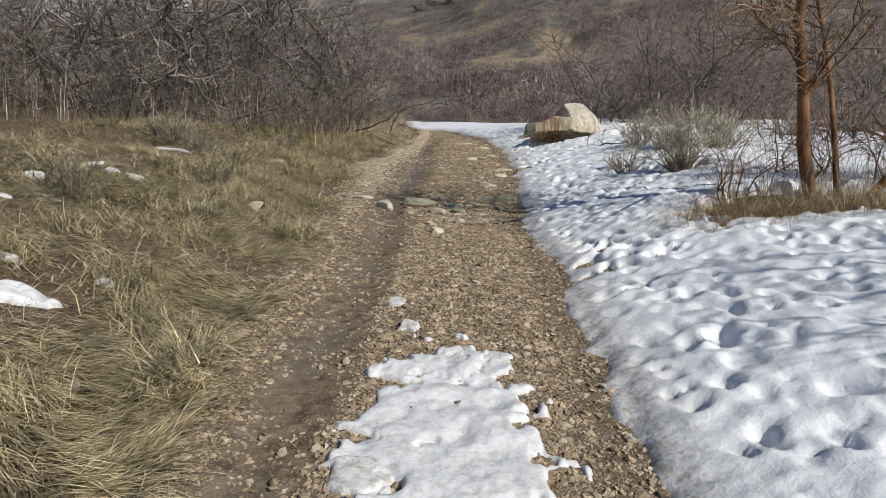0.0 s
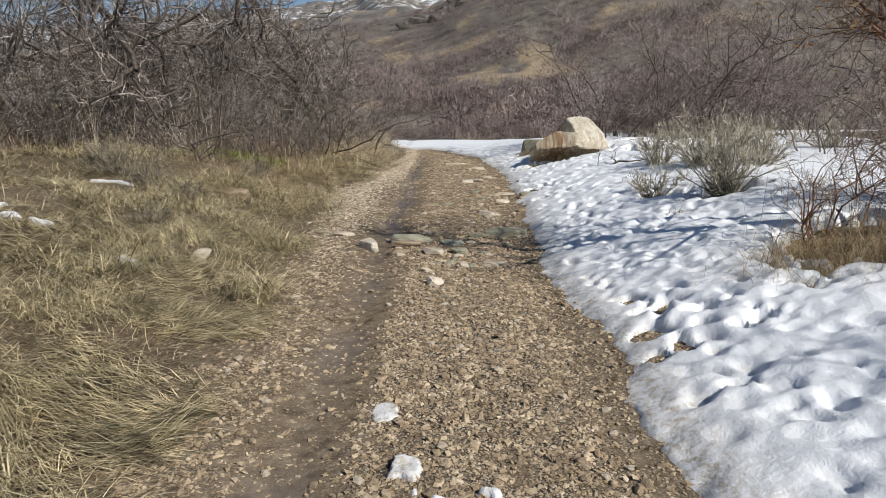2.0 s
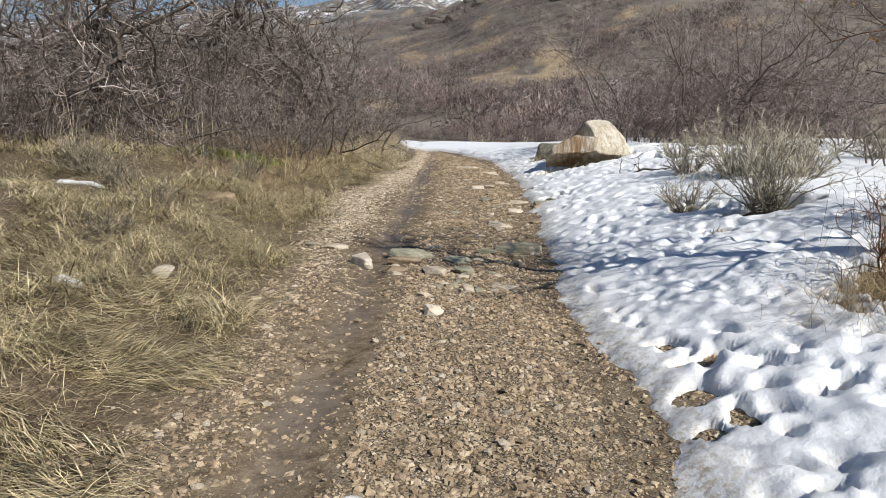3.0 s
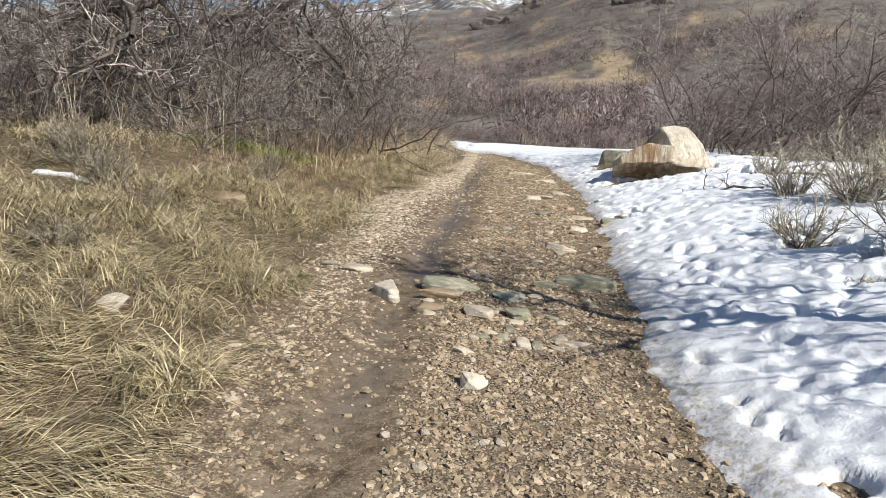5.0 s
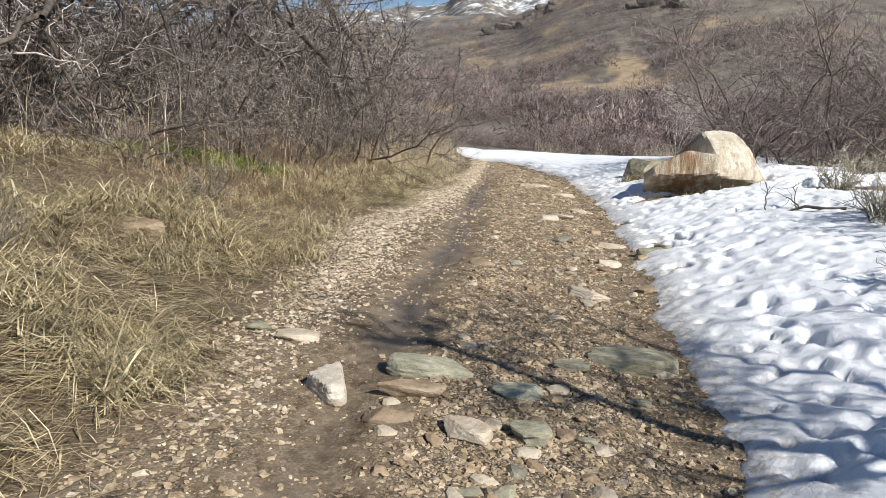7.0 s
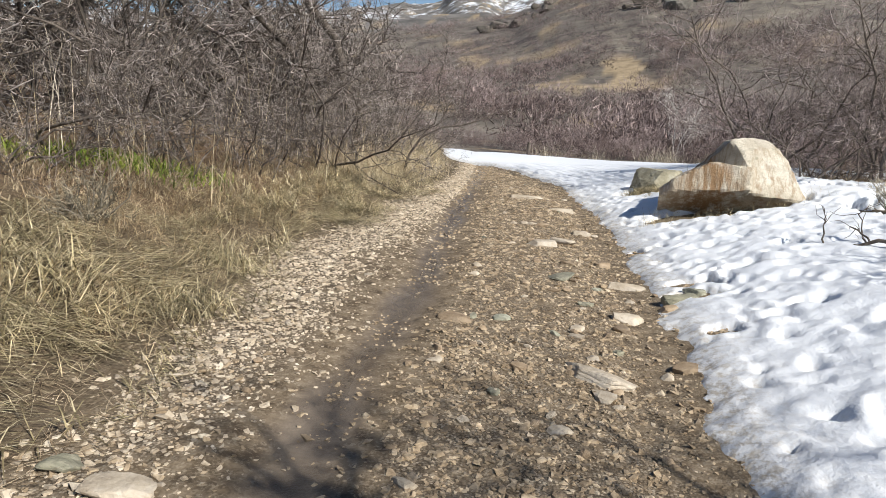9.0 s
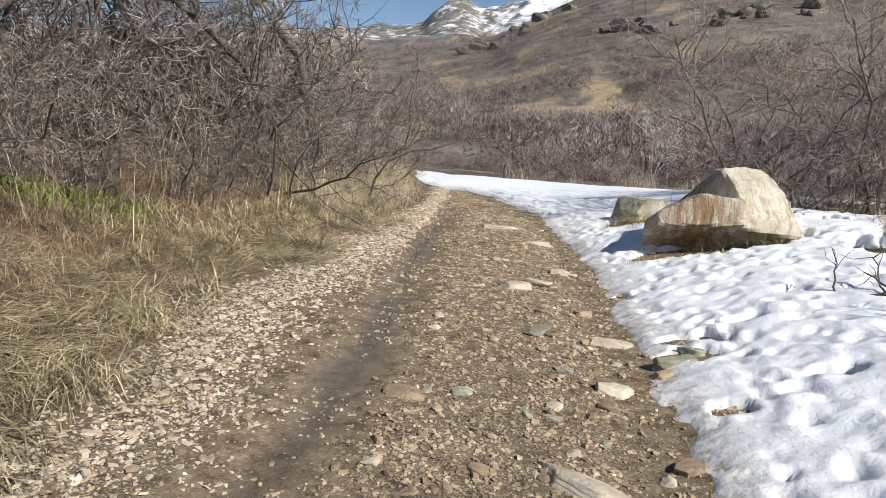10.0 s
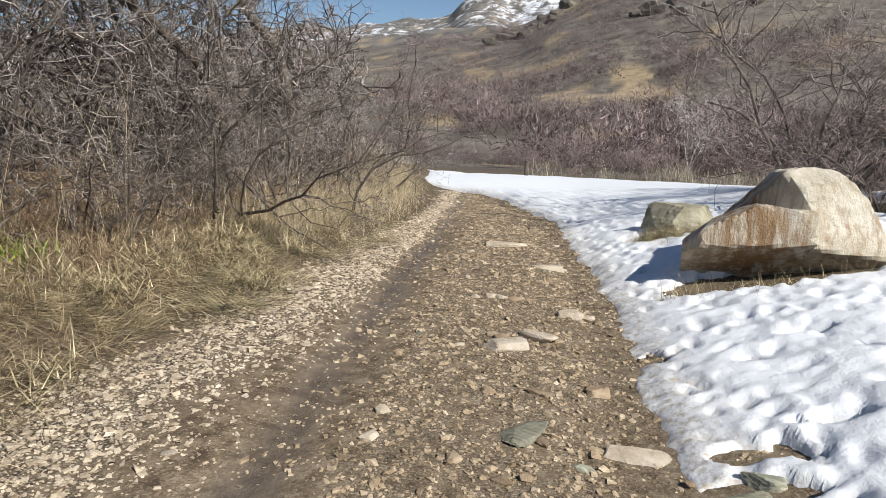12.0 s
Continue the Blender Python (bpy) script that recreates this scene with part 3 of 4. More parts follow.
def stuff(name, me, label, category):
    return tagged(new(name, me), label, category, kind="stuff")


# ---------- ground, snow ----------
ground = build_ground()
build_snow()
snow_patch(0.15, 3.0, 0.5, 1.1, 0.034, 11, "melting slab of grey-white snow on the trail gravel", 0.05, 0.5)
snow_patch(-0.3, 2.66, 0.18, 0.16, 0.03, 14, "thin dirty tongue of melting snow on gravel", 0.3, 0.9)
snow_patch(0.2, 4.08, 0.26, 0.09, 0.02, 15, "thin dirty strip of melting snow on gravel", 0.1, 0.9)
snow_patch(-0.25, 4.6, 0.09, 0.1, 0.025, 12, "small rounded lump of melting ice on gravel", 0, 1.0)
snow_patch(-0.41, 5.23, 0.08, 0.1, 0.016, 13, "thin grey lump of melting ice on gravel", 0, 1.0)
for k, (x, y, ax, ay, turn) in enumerate([(-2.78, 3.95, 0.32, 0.15, 0.2), (-2.8, 7.35, 0.12, 0.06, 0.1), (-4.5, 8.1, 0.22, 0.12, 0.7), (-4.55, 7.1, 0.14, 0.09, 0), (-4.0, 7.7, 0.09, 0.06, 0.2),
                                          (-3.95, 6.4, 0.09, 0.06, 0.3), (-2.5, 4.65, 0.08, 0.05, 0.4), (-3.75, 7.75, 0.1, 0.06, 0), (-4.1, 5.9, 0.1, 0.06, 0.2), (-3.15, 4.5, 0.12, 0.06, 0.2), (-4.55, 10.6, 0.25, 0.1, 0.1)]):
    snow_patch(x, y, ax, ay, 0.05 if k == 0 else 0.03, 40 + k, "leftover scrap of white snow in the matted grass", turn)

# ---------- boulders ----------


def boulder(name, x, y, z, size, planes, seed, mat, label):
    """One boulder out of one or more split blocks, each cut by its planes round its own middle."""
    v, f = BALLS[5]
    P, F = [], []
    for k, (mid, cuts) in enumerate(planes):
        p = v * facets(v, cuts)[:, None]
        p = p * (1 + 0.025 * noise3(p, 0.5, seed + k) + 0.03 * noise3(p, 0.16, seed + 5) + 0.024 * noise3(p, 0.07, seed + 9))[:, None] + np.array(mid)
        F.append(f + k * len(v))
        P.append(p)
    p = np.concatenate(P)
    rust = (1 - smooth(-0.42, -0.16, p[:, 0] + 0.25 * p[:, 2] + 0.18 * noise3(p, 0.3, seed + 11))) * (0.45 + 0.55 * smooth(-1.05, -0.7, p[:, 0]))
    me = mesh_of(name, p * np.array(size), np.concatenate(F), mat, True, {"rust": rust})
    me.set_sharp_from_angle(angle=radians(16))
    ob = new(name, me)
    ob.matrix_world = pose(x, y, z)
    return tagged(ob, label, "boulder")


def boulder_material():
    n = Nodes("boulder_stone", 0.85, 0.3)
    co = n.coords()
    base = n.ramp(n.noise(3.2, 8, 0.7), [(0.3, (0.4, 0.33, 0.24)), (0.5, (0.6, 0.54, 0.43)), (0.72, (0.72, 0.67, 0.58))])
    streak = n.ramp(n.noise(5, 6, 0.65, n.scaled(co, (2.6, 2.6, 0.35))), [(0.46, 0.0), (0.62, 0.7)])
    base = n.mix(n.math("MULTIPLY", streak, n.ramp(n.noise(1.1, 3), [(0.42, 0.15), (0.56, 1.0)])), base, (0.3, 0.19, 0.1))
    lichen = n.ramp(n.noise(11, 6, 0.7), [(0.56, 0.0), (0.7, 0.6)])
    base = n.mix(lichen, base, (0.22, 0.21, 0.14))
    base = n.mix(n.math("MULTIPLY", n.attr("rust"), n.ramp(n.noise(5, 6, 0.7, n.scaled(co, (2.6, 2.6, 0.3))), [(0.38, 0.1), (0.56, 1.0)])), base, (0.27, 0.165, 0.085))
    n.bump(n.math("ADD", n.math("MULTIPLY", n.noise(9, 8, 0.7, n.scaled(co, (1.8, 1.8, 0.7))), 0.8), n.math("MULTIPLY", n.noise(60, 5), 0.2)), 0.8, 0.05)
    return n.done(base)


BOULDER = boulder_material()
def through_points(mid, faces):
    """Planes as (normal, offset from mid) out of normals and points that they pass through."""
    return [(*n, float(np.dot(np.array(n) / np.linalg.norm(n), np.array(q) - np.array(mid)))) for n, q in faces]


MID, LEDGE = (2.6, 17.55, 0.45), (1.88, 17.45, 0.25)
boulder("boulder", *MID, (1, 1, 1), [
    ((0, 0, 0), through_points(MID, [
        ((-0.77, 0.12, 0.64), (2.12, 17.2, 0.81)), ((-0.23, 0.1, 0.97), (2.4, 17.3, 1.02)), ((0.2, 0.12, 0.97), (2.64, 17.3, 1.04)), ((0.68, -0.1, 0.72), (2.86, 17.3, 0.87)),
        ((0.86, -0.2, 0.5), (3.1, 17.3, 0.53)), ((1, -0.2, -0.35), (3.24, 17.3, 0.35)), ((0.25, -0.88, 0.4), (2.7, 17.1, 0.5)), ((-0.74, -0.66, 0.12), (2.36, 17.14, 0.5)),
        ((0.05, -0.6, -0.8), (2.6, 17.12, 0.27)), ((0, 1, 0.2), (2.6, 18.1, 0.5)), ((0, 0, -1), (2.6, 17.5, -0.12)), ((-1, 0.1, -0.1), (1.95, 17.4, 0.3)),
        ((0.05, -0.55, 0.83), (2.5, 17.3, 0.93))])),
    (tuple(np.array(LEDGE) - np.array(MID)), through_points(LEDGE, [
        ((-0.45, 0.12, 0.88), (1.8, 17.2, 0.57)), ((-0.66, 0.2, 0.74), (1.54, 17.2, 0.4)), ((-1, 0.2, 0), (1.46, 17.2, 0.2)), ((-0.12, -0.98, 0.15), (1.9, 17.04, 0.35)), ((0.1, 0.1, 1), (2.0, 17.2, 0.7)), ((0.7, -0.7, 0.1), (2.46, 16.98, 0.35)),
        ((0, -0.6, -0.8), (1.9, 17.06, 0.33)), ((1, -0.1, 0.1), (2.6, 17.3, 0.3)), ((0, 1, 0.1), (1.8, 17.65, 0.3)), ((0, 0, -1), (1.8, 17.4, -0.12)), ((-0.7, -0.7, 0.1), (1.56, 17.1, 0.3))]))],
    3, BOULDER, "large angular cream boulder with rusty brown split side, in snow")
LICHEN = stone_material("lichen_stone", (0.2, 0.18, 0.12), (0.38, 0.35, 0.25), (0.56, 0.53, 0.43), 5, vary=0.2)
boulder("boulder", 1.97, 19.8, 0.1, (0.42, 0.4, 0.4),
        [((0, 0, 0), [(0, 0, 1, 0.7), (-0.7, -0.4, 0.7, 0.72), (0.8, -0.3, 0.6, 0.76), (0, -1, 0.5, 0.72), (-1, -0.2, 0.2, 0.9), (1, 0.3, 0, 0.95), (0, 1, 0.2, 0.9), (0, 0, -1, 0.9), (0.5, -0.8, 0.4, 0.78), (-0.5, -0.8, 0.1, 0.84)])],
        17, LICHEN, "smaller grey-green boulder hung with dry grass, in snow")

# ---------- named stones in the trail ----------
for x, y, size, seed, mat, label, turn in [
        (-1.11, 9.68, (0.13, 0.21, 0.1), 51, WHITE, "pale angular rock at the edge of the trail", 12),
        (-0.27, 7.97, (0.115, 0.1, 0.075), 52, WHITE, "flat cream stone lying in gravel", 20),
        (-0.6, 10.05, (0.27, 0.12, 0.09), 3, GREEN, "grey-green slab of slate across the trail", -4),
        (0.5, 10.5, (0.33, 0.15, 0.12), 4, GREEN, "long grey-green slate slab in the trail", -10),
        (0.74, 10.42, (0.08, 0.07, 0.07), 24, PALE, "pale end stone beside the slate slab", 15),
        (-0.66, 9.7, (0.2, 0.09, 0.07), 5, TANROCK, "tan flat stone set across the trail", 5),
        (-0.72, 9.42, (0.13, 0.07, 0.06), 6, TANROCK, "small tan stone in the gravel", 0),
        (-0.34, 9.3, (0.13, 0.09, 0.06), 7, PALE, "pale grey stone bedded in the gravel", -20),
        (-0.05, 9.4, (0.1, 0.1, 0.06), 8, GREEN, "round grey-blue stone bedded in the gravel", 40),
        (-0.12, 9.85, (0.14, 0.09, 0.05), 9, GREEN, "flat green stone bedded in the gravel", 10),
        (0.18, 10.3, (0.11, 0.07, 0.05), 10, GREEN, "flat dark stone bedded in the gravel", 10),
        (-0.14, 8.85, (0.07, 0.06, 0.04), 11, GREEN, "small greenish stone in gravel", 30),
        (0.35, 8.8, (0.14, 0.06, 0.04), 12, PALE, "flat pale stone in gravel", 5),
        (-0.36, 8.5, (0.08, 0.05, 0.04), 13, PALE, "small pale stone in gravel", -8),
        (0.02, 8.75, (0.06, 0.09, 0.04), 14, PALE, "small pale upright stone in gravel", 8),
        (0.33, 12.02, (0.24, 0.13, 0.06), 15, PALE, "broad pale stone bedded in the trail", -30),
        (0.64, 13.25, (0.13, 0.1, 0.06), 16, PALE, "cream rounded stone in the mud", -25),
        (0.6, 12.98, (0.08, 0.06, 0.04), 17, TANROCK, "small tan stone beside a cream one", 10),
        (0.8, 14.25, (0.19, 0.1, 0.05), 18, PALE, "flat pointed pale stone at the snow's edge", -8),
        (0.02, 15.6, (0.19, 0.12, 0.06), 19, PALE, "pale wedge stone in the middle of the trail", 20),
        (0.27, 15.9, (0.15, 0.1, 0.06), 20, PALE, "pale stone leaning in the trail", -40),
        (0.22, 14.35, (0.1, 0.2, 0.035), 21, GREEN, "flat greenish slab flush with the mud", -25),
        (-0.56, 12.8, (0.13, 0.08, 0.04), 22, TANROCK, "grey flat stone bedded in mud", -12),
        (0.35, 18.3, (0.2, 0.1, 0.05), 23, PALE, "flat pale stone further up the trail", 0),
        (-0.15, 19.6, (0.3, 0.12, 0.05), 25, PALE, "broad flat stone across the trail", 8),
        (0.55, 16.6, (0.14, 0.09, 0.05), 26, PALE, "pale stone in the trail", 12),
        (0.05, 16.9, (0.1, 0.08, 0.04), 27, TANROCK, "tan stone in the trail", 50),
        (0.62, 15.0, (0.09, 0.07, 0.05), 28, TANROCK, "tan stone in the mud", 0),
        (0.3, 14.85, (0.1, 0.05, 0.03), 29, TANROCK, "thin tan stone in the mud", -5),
        (1.12, 13.75, (0.16, 0.1, 0.07), 37, GREEN, "wet grey stone at the melting snow's edge", 15),
        (1.3, 13.95, (0.13, 0.08, 0.05), 38, GREEN, "flat wet stone showing through snow", -20),
        (1.0, 13.55, (0.09, 0.07, 0.05), 39, TANROCK, "small stone at the melting snow's edge", 40),
        (0.9, 12.3, (0.1, 0.06, 0.05), 41, TANROCK, "tan stone against the snow's edge", 0),
        (-1.5, 10.35, (0.14, 0.09, 0.05), 30, PALE, "pale stone at the gravel's edge", 10),
        (-1.8, 10.45, (0.09, 0.07, 0.05), 31, GREEN, "grey stone at the gravel's edge", 10),
        (-3.3, 11.5, (0.36, 0.13, 0.1), 32, TANROCK, "long pale flat rock in the grass", 3),
        (-2.47, 8.1, (0.1, 0.08, 0.08), 33, WHITE, "whitish stone in matted grass", 0),
        (-1.95, 3.2, (0.06, 0.05, 0.04), 35, PALE, "small pale stone in matted grass", 30),
        (-1.62, 3.45, (0.035, 0.03, 0.03), 36, PALE, "tiny pale stone in matted grass", 0)]:
    rock("stone", x, y, size, seed, mat, label, turn)
bedded = np.random.default_rng(64)
for k in range(90):
    if k < 34:
        x, y = bedded.uniform(-0.75, 0.55), bedded.normal(9.35, 0.45)
    else:
        y = bedded.uniform(10.6, 22.5)
        x = bedded.uniform(-0.75, 0.75) + 0.4 * float(right_edge(y)) - 0.3
    w = bedded.uniform(0.035, 0.085)
    rock("stone", x, y, (w, w * bedded.uniform(0.55, 0.95), 0.035), 300 + k, (PALE, TANROCK, PALE, GREEN, TANROCK)[k % 5], "small flat stone bedded flush in the trail", bedded.uniform(0, 180), 0.56, 2)

# ---------- plants beside the trail ----------
SHRUBS = [tree("bare_shrub", 100 + k, 5, h, 0.026, (7, 7, 5, 3), BARK, TWIG, 0.5, 0.42, 0.07, 0.8, low=0.06, spread=1.05, reach=0.72, thin=0.34) for k, h in enumerate((2.7, 3.1, 2.8))]
FILL = [tree("bare_shrub", 150 + k, 7, h, 0.028, (6, 5, 4), BARK, TWIG, 0.55, 0.4, 0.08, 0.7, low=0.15) for k, h in enumerate((3.5, 3.9, 3.2))]
OAKS = [tree("bare_oak", 200 + k, 2, h, 0.12, (11, 9, 8), BARK, TWIG, 0.35, 0.42, 0.05, 0.25, limbs=True, thin=0.36) for k, h in enumerate((5.0, 5.6))]
rng = np.random.default_rng(42)
thicket = []
line = [(-9.3, 12.2), (-7.6, 13.0), (-6.1, 13.8), (-5.0, 15.0), (-4.35, 16.7), (-3.85, 18.1), (-3.95, 19.8), (-4.15, 21.7), (-4.7, 24.0), (-5.6, 27.0)]
for row, (back, count) in enumerate(((0.0, 10), (1.3, 10), (2.8, 8))):
    for x, y in line[:count]:
        thicket.append((x - back * 0.85 + rng.normal() * 0.25, y + back * 0.55 + rng.normal() * 0.25, row))


def plant(kinds, spots, label, category, group, lo=0.85, hi=1.15, sink=0.0):
    used = set()
    for k, (x, y, *rest) in enumerate(spots):
        src = kinds[k % len(kinds)]
        s = rng.uniform(lo, hi)
        m = pose(x, y, float(land(x, y)) - sink, 0, 0, rng.uniform(0, 360))
        if id(src) in used:
            ob = copy_thing(src, m)
        else:
            used.add(id(src))
            ob = src
            ob.matrix_basis = m
        ob.scale = (s, s, s * rng.uniform(0.92, 1.08))
        tagged(ob, label, category, group)


plant(SHRUBS, [s for s in thicket if s[2] == 0] + [(-3.35, 18.9), (-3.05, 20.6), (-3.0, 22.2), (-3.3, 23.9)], "leafless grey scrub oak at the thicket's edge, with crooked twigs", "shrub", "thicket beside the trail")
plant(FILL, [s for s in thicket if s[2] > 0], "leafless grey scrub oak thicket with crooked twigs", "shrub", "thicket beside the trail")
plant(OAKS, [(-5.3, 20.9), (-7.2, 16.2), (-10.0, 16.0), (-8.4, 14.8), (-6.4, 17.3), (-11.3, 14.3), (-4.2, 19.8), (-9.0, 18.0), (-3.9, 22.6)], "taller bare oak with dark crooked limbs behind the thicket", "tree", "oaks behind the thicket")

LOW = [tree("low_shrub", 170 + k, 5, 1.35, 0.014, (6, 6, 4), BARK, TWIG, 0.7, 0.42, 0.06, 0.45, low=0.08, spread=1.05) for k in range(2)]
plant(LOW, [(-8.8, 11.7), (-7.3, 12.3), (-6.0, 13.0), (-4.9, 14.2), (-4.3, 15.7), (-3.85, 17.1), (-3.45, 18.3), (-3.3, 19.7), (-3.2, 21.3), (-3.3, 22.9), (-3.7, 16.4), (-4.7, 13.6)],
      "low tangled leafless undergrowth at the thicket's foot", "shrub", "undergrowth at the thicket's foot")

# trees beyond the boulder
BACK = [tree("bare_tree", 300 + k, 2, h, 0.045, (13, 8, 5), GREYBARK, SOFTWIG, 0.35, 0.3, 0.1, 0.3, low=0.12, reach=0.9, thin=0.34) for k, h in enumerate((3.7, 4.3, 3.9))]
plant(BACK, [(3.7, 20.6), (5.6, 22.0), (7.4, 20.5), (9.4, 22.5), (6.2, 25.0), (11.4, 20.4), (13.6, 23.5), (9.5, 17.5), (12.4, 17.0), (15.5, 20), (5.0, 19.2), (8.3, 27), (11.5, 27.5), (4.4, 23.5), (10.3, 19.4), (6.9, 22.9), (4.2, 21.6), (8.2, 22.2), (5.4, 20.5), (6.5, 21.2), (7.6, 23.6), (6.0, 19.7), (9.0, 21.0), (4.9, 22.3)],
      "leafless grey tree with fine upright twigs", "tree", "bare trees beyond the boulder")

SIDE = [tree("bare_shrub", 350 + k, 6, 1.9, 0.025, (6, 5, 4), GREYBARK, SOFTWIG, 0.6, 0.3, 0.06, 0.5, low=0.1) for k in range(2)]
plant(SIDE, [(6.3, 13.8), (7.9, 14.6), (9.4, 13.2), (11.0, 15.4), (7.3, 17.0), (12.4, 13.4), (5.8, 17.2), (3.9, 19.3), (4.9, 20.4), (6.7, 19.0), (8.3, 18.6), (5.9, 18.5), (8.6, 11.6), (10.6, 11.2)], "low leafless brown brush standing in snow", "shrub", "brush beyond the bank tree")

# tree on the bank
bank_tree = tree("bank_tree", 411, 1, 5.2, 0.08, (22, 8, 6, 3), REDBARK, REDTWIG, 0.03, 0.15, 0.05, 0.02, 420, True, 0.25, 1.0, 0.52, 0.25)
bank_tree.matrix_basis = pose(3.9, 7.6, float(land(3.9, 7.6)), 0, 0, 60)
tagged(bank_tree, "leafless tree with sunlit reddish bark on a grassy bank", "tree")
for k, (x, y, a, h) in enumerate([(4.2, 7.65, -14, 4.4), (4.4, 7.55, -28, 3.8), (6.2, 7.9, 6, 4.2)]):
    t2 = tree("bank_tree", 420 + k, 1, h, 0.05, (15, 8, 6, 3), REDBARK, REDTWIG, 0.03, 0.14, 0.04, 0.02, 200, True, 0.2, 1.0, 0.6, 0.28)
    t2.matrix_basis = pose(x, y, float(land(x, y)), 0, -a, 0)
    tagged(t2, "slender leaning stem with reddish bark on the bank", "tree")
low_bush = tree("bare_bush", 428, 7, 1.0, 0.012, (5, 5, 3), REDBARK, REDTWIG, 0.7, 0.3, 0.05, 0.2, low=0.1)
low_bush.matrix_basis = pose(3.15, 7.65, float(land(3.15, 7.65)))
tagged(low_bush, "low spindly leafless bush under the bank tree", "shrub")
for x, y, s in ((4.7, 8.4, 1.3), (5.4, 8.15, 1.5), (4.25, 8.7, 1.2), (6.2, 8.5, 1.4)):
    copy_thing(low_bush, pose(x, y, float(land(x, y)), 0, 0, 97 * x) @ Matrix.Scale(s, 4))
side = tree("bare_tree", 431, 3, 4.4, 0.07, (7, 6, 5), BARK, TWIG, 0.3, 0.2, 0.09, 0.3)
side.matrix_basis = pose(6.5, 1.3, float(land(6.5, 1.3)))
tagged(side, "leafless tree beside the snow bank", "tree")


# sagebrush
SAGEWOOD = bark_material("sage_wood", (0.1, 0.085, 0.065), (0.27, 0.24, 0.19))
DARKWEED = blade_material("dark_weed", (0.07, 0.055, 0.038), (0.19, 0.155, 0.11), (0.36, 0.305, 0.225))
PALEWEED = blade_material("pale_weed", (0.1, 0.08, 0.055), (0.25, 0.21, 0.145), (0.44, 0.375, 0.27))
def sagebrush(name, seed, height, width, stems, label, x, y, mat=SAGE):
    r = np.random.default_rng(seed)
    wood, fine = [], []
    for s in range(stems):
        a, l = r.uniform(0, 2 * math.pi), height * r.uniform(0.6, 1.05)
        d = unit(np.array([math.cos(a) * width / height, math.sin(a) * width / height, r.uniform(0.6, 1.9)]))
        p = np.array([math.cos(a), math.sin(a), 0]) * 0.05
        pts = [p]
        for k in range(5):
            d = unit(d + r.normal(size=3) * 0.3 + np.array([0, 0, 0.12]))
            p = p + d * l / 5
            pts.append(p)
        wood.append((np.array(pts), np.linspace(0.009, 0.0025, 6)))
        for k in range(27):
            i = r.integers(1, 6)
            q, e = pts[i] + r.normal(size=3) * 0.01, unit(d + r.normal(size=3) * 0.7 + np.array([0, 0, 0.25]))
            m = l * r.uniform(0.07, 0.22)
            fine.append((np.array([q, q + e * m * 0.5, q + e * m + r.normal(size=3) * 0.02]), np.array([0.0028, 0.003, 0.0012])))
    root = new(name)
    tagged(part("stem", mesh_of("stem", *sweep(wood, 4), SAGEWOOD, True), root, "grey woody stems"), "grey woody stems", kind="stuff")
    tagged(part("foliage", mesh_of("foliage", *sweep(fine, 3), mat, False), root), kind="stuff")
    root.matrix_basis = pose(x, y, float(land(x, y)) - 0.03)
    return tagged(root, label, "shrub")


for k, (h, w, st, x, y) in enumerate([(1.0, 0.7, 70, 3.7, 12.7), (0.95, 0.45, 70, 3.2, 10.3), (0.5, 0.55, 44, 2.6, 11.2), (0.2, 0.22, 14, 2.43, 9.6), (0.8, 0.7, 40, 4.3, 12.2), (0.8, 0.5, 50, 4.6, 12.8), (0.7, 0.5, 45, 3.3, 13.6),
                                      (0.5, 0.6, 30, 3.9, 16.3), (0.8, 0.6, 45, 5.2, 15.2), (0.9, 0.6, 45, 6.6, 14.5), (0.6, 0.5, 30, 4.7, 17.6), (0.9, 0.6, 45, 8.2, 15.5)]):
    sagebrush("sagebrush", 500 + k, h, w, st, "grey-green sagebrush standing in the snow" if h > 0.3 else "tiny sprig of sagebrush poking through snow", x, y)
for k, (h, w, x, y) in enumerate([(0.5, 0.3, -3.8, 6.55), (0.5, 0.5, -4.15, 10.7), (0.4, 0.4, -3.5, 10.2), (0.6, 0.5, -4.7, 11.2), (0.5, 0.45, -5.2, 11.6), (0.45, 0.35, -3.4, 13.0), (0.3, 0.35, -3.2, 8.6)]):
    sagebrush("weed_shrub", 540 + k, h, w, 34, "low dark dried weed shrub in matted grass" if k == 0 else "low grey-tan dried weed shrub in matted grass", x, y, DARKWEED if k == 0 else PALEWEED)

# fallen branch on the snow
r9 = np.random.default_rng(9)
o9 = {}
grow(r9, o9, np.array([0.0, 0, 0.04]), unit(np.array([-0.7, 0.55, 0.22])), 1.1, 0.022, 0, 2, (5, 4), 0.25, 0.02)
fb = new("fallen_branch", mesh_of("fallen_branch", *sweep([l for k in o9 for l in o9[k]], 5), BARK, True))
fb.matrix_basis = pose(3.15, 14.2, float(land(3.15, 14.2)) + 0.1)
tagged(fb, "dead forked branch lying on the snow", "branch")

# ---------- grasses ----------
rng = np.random.default_rng(77)


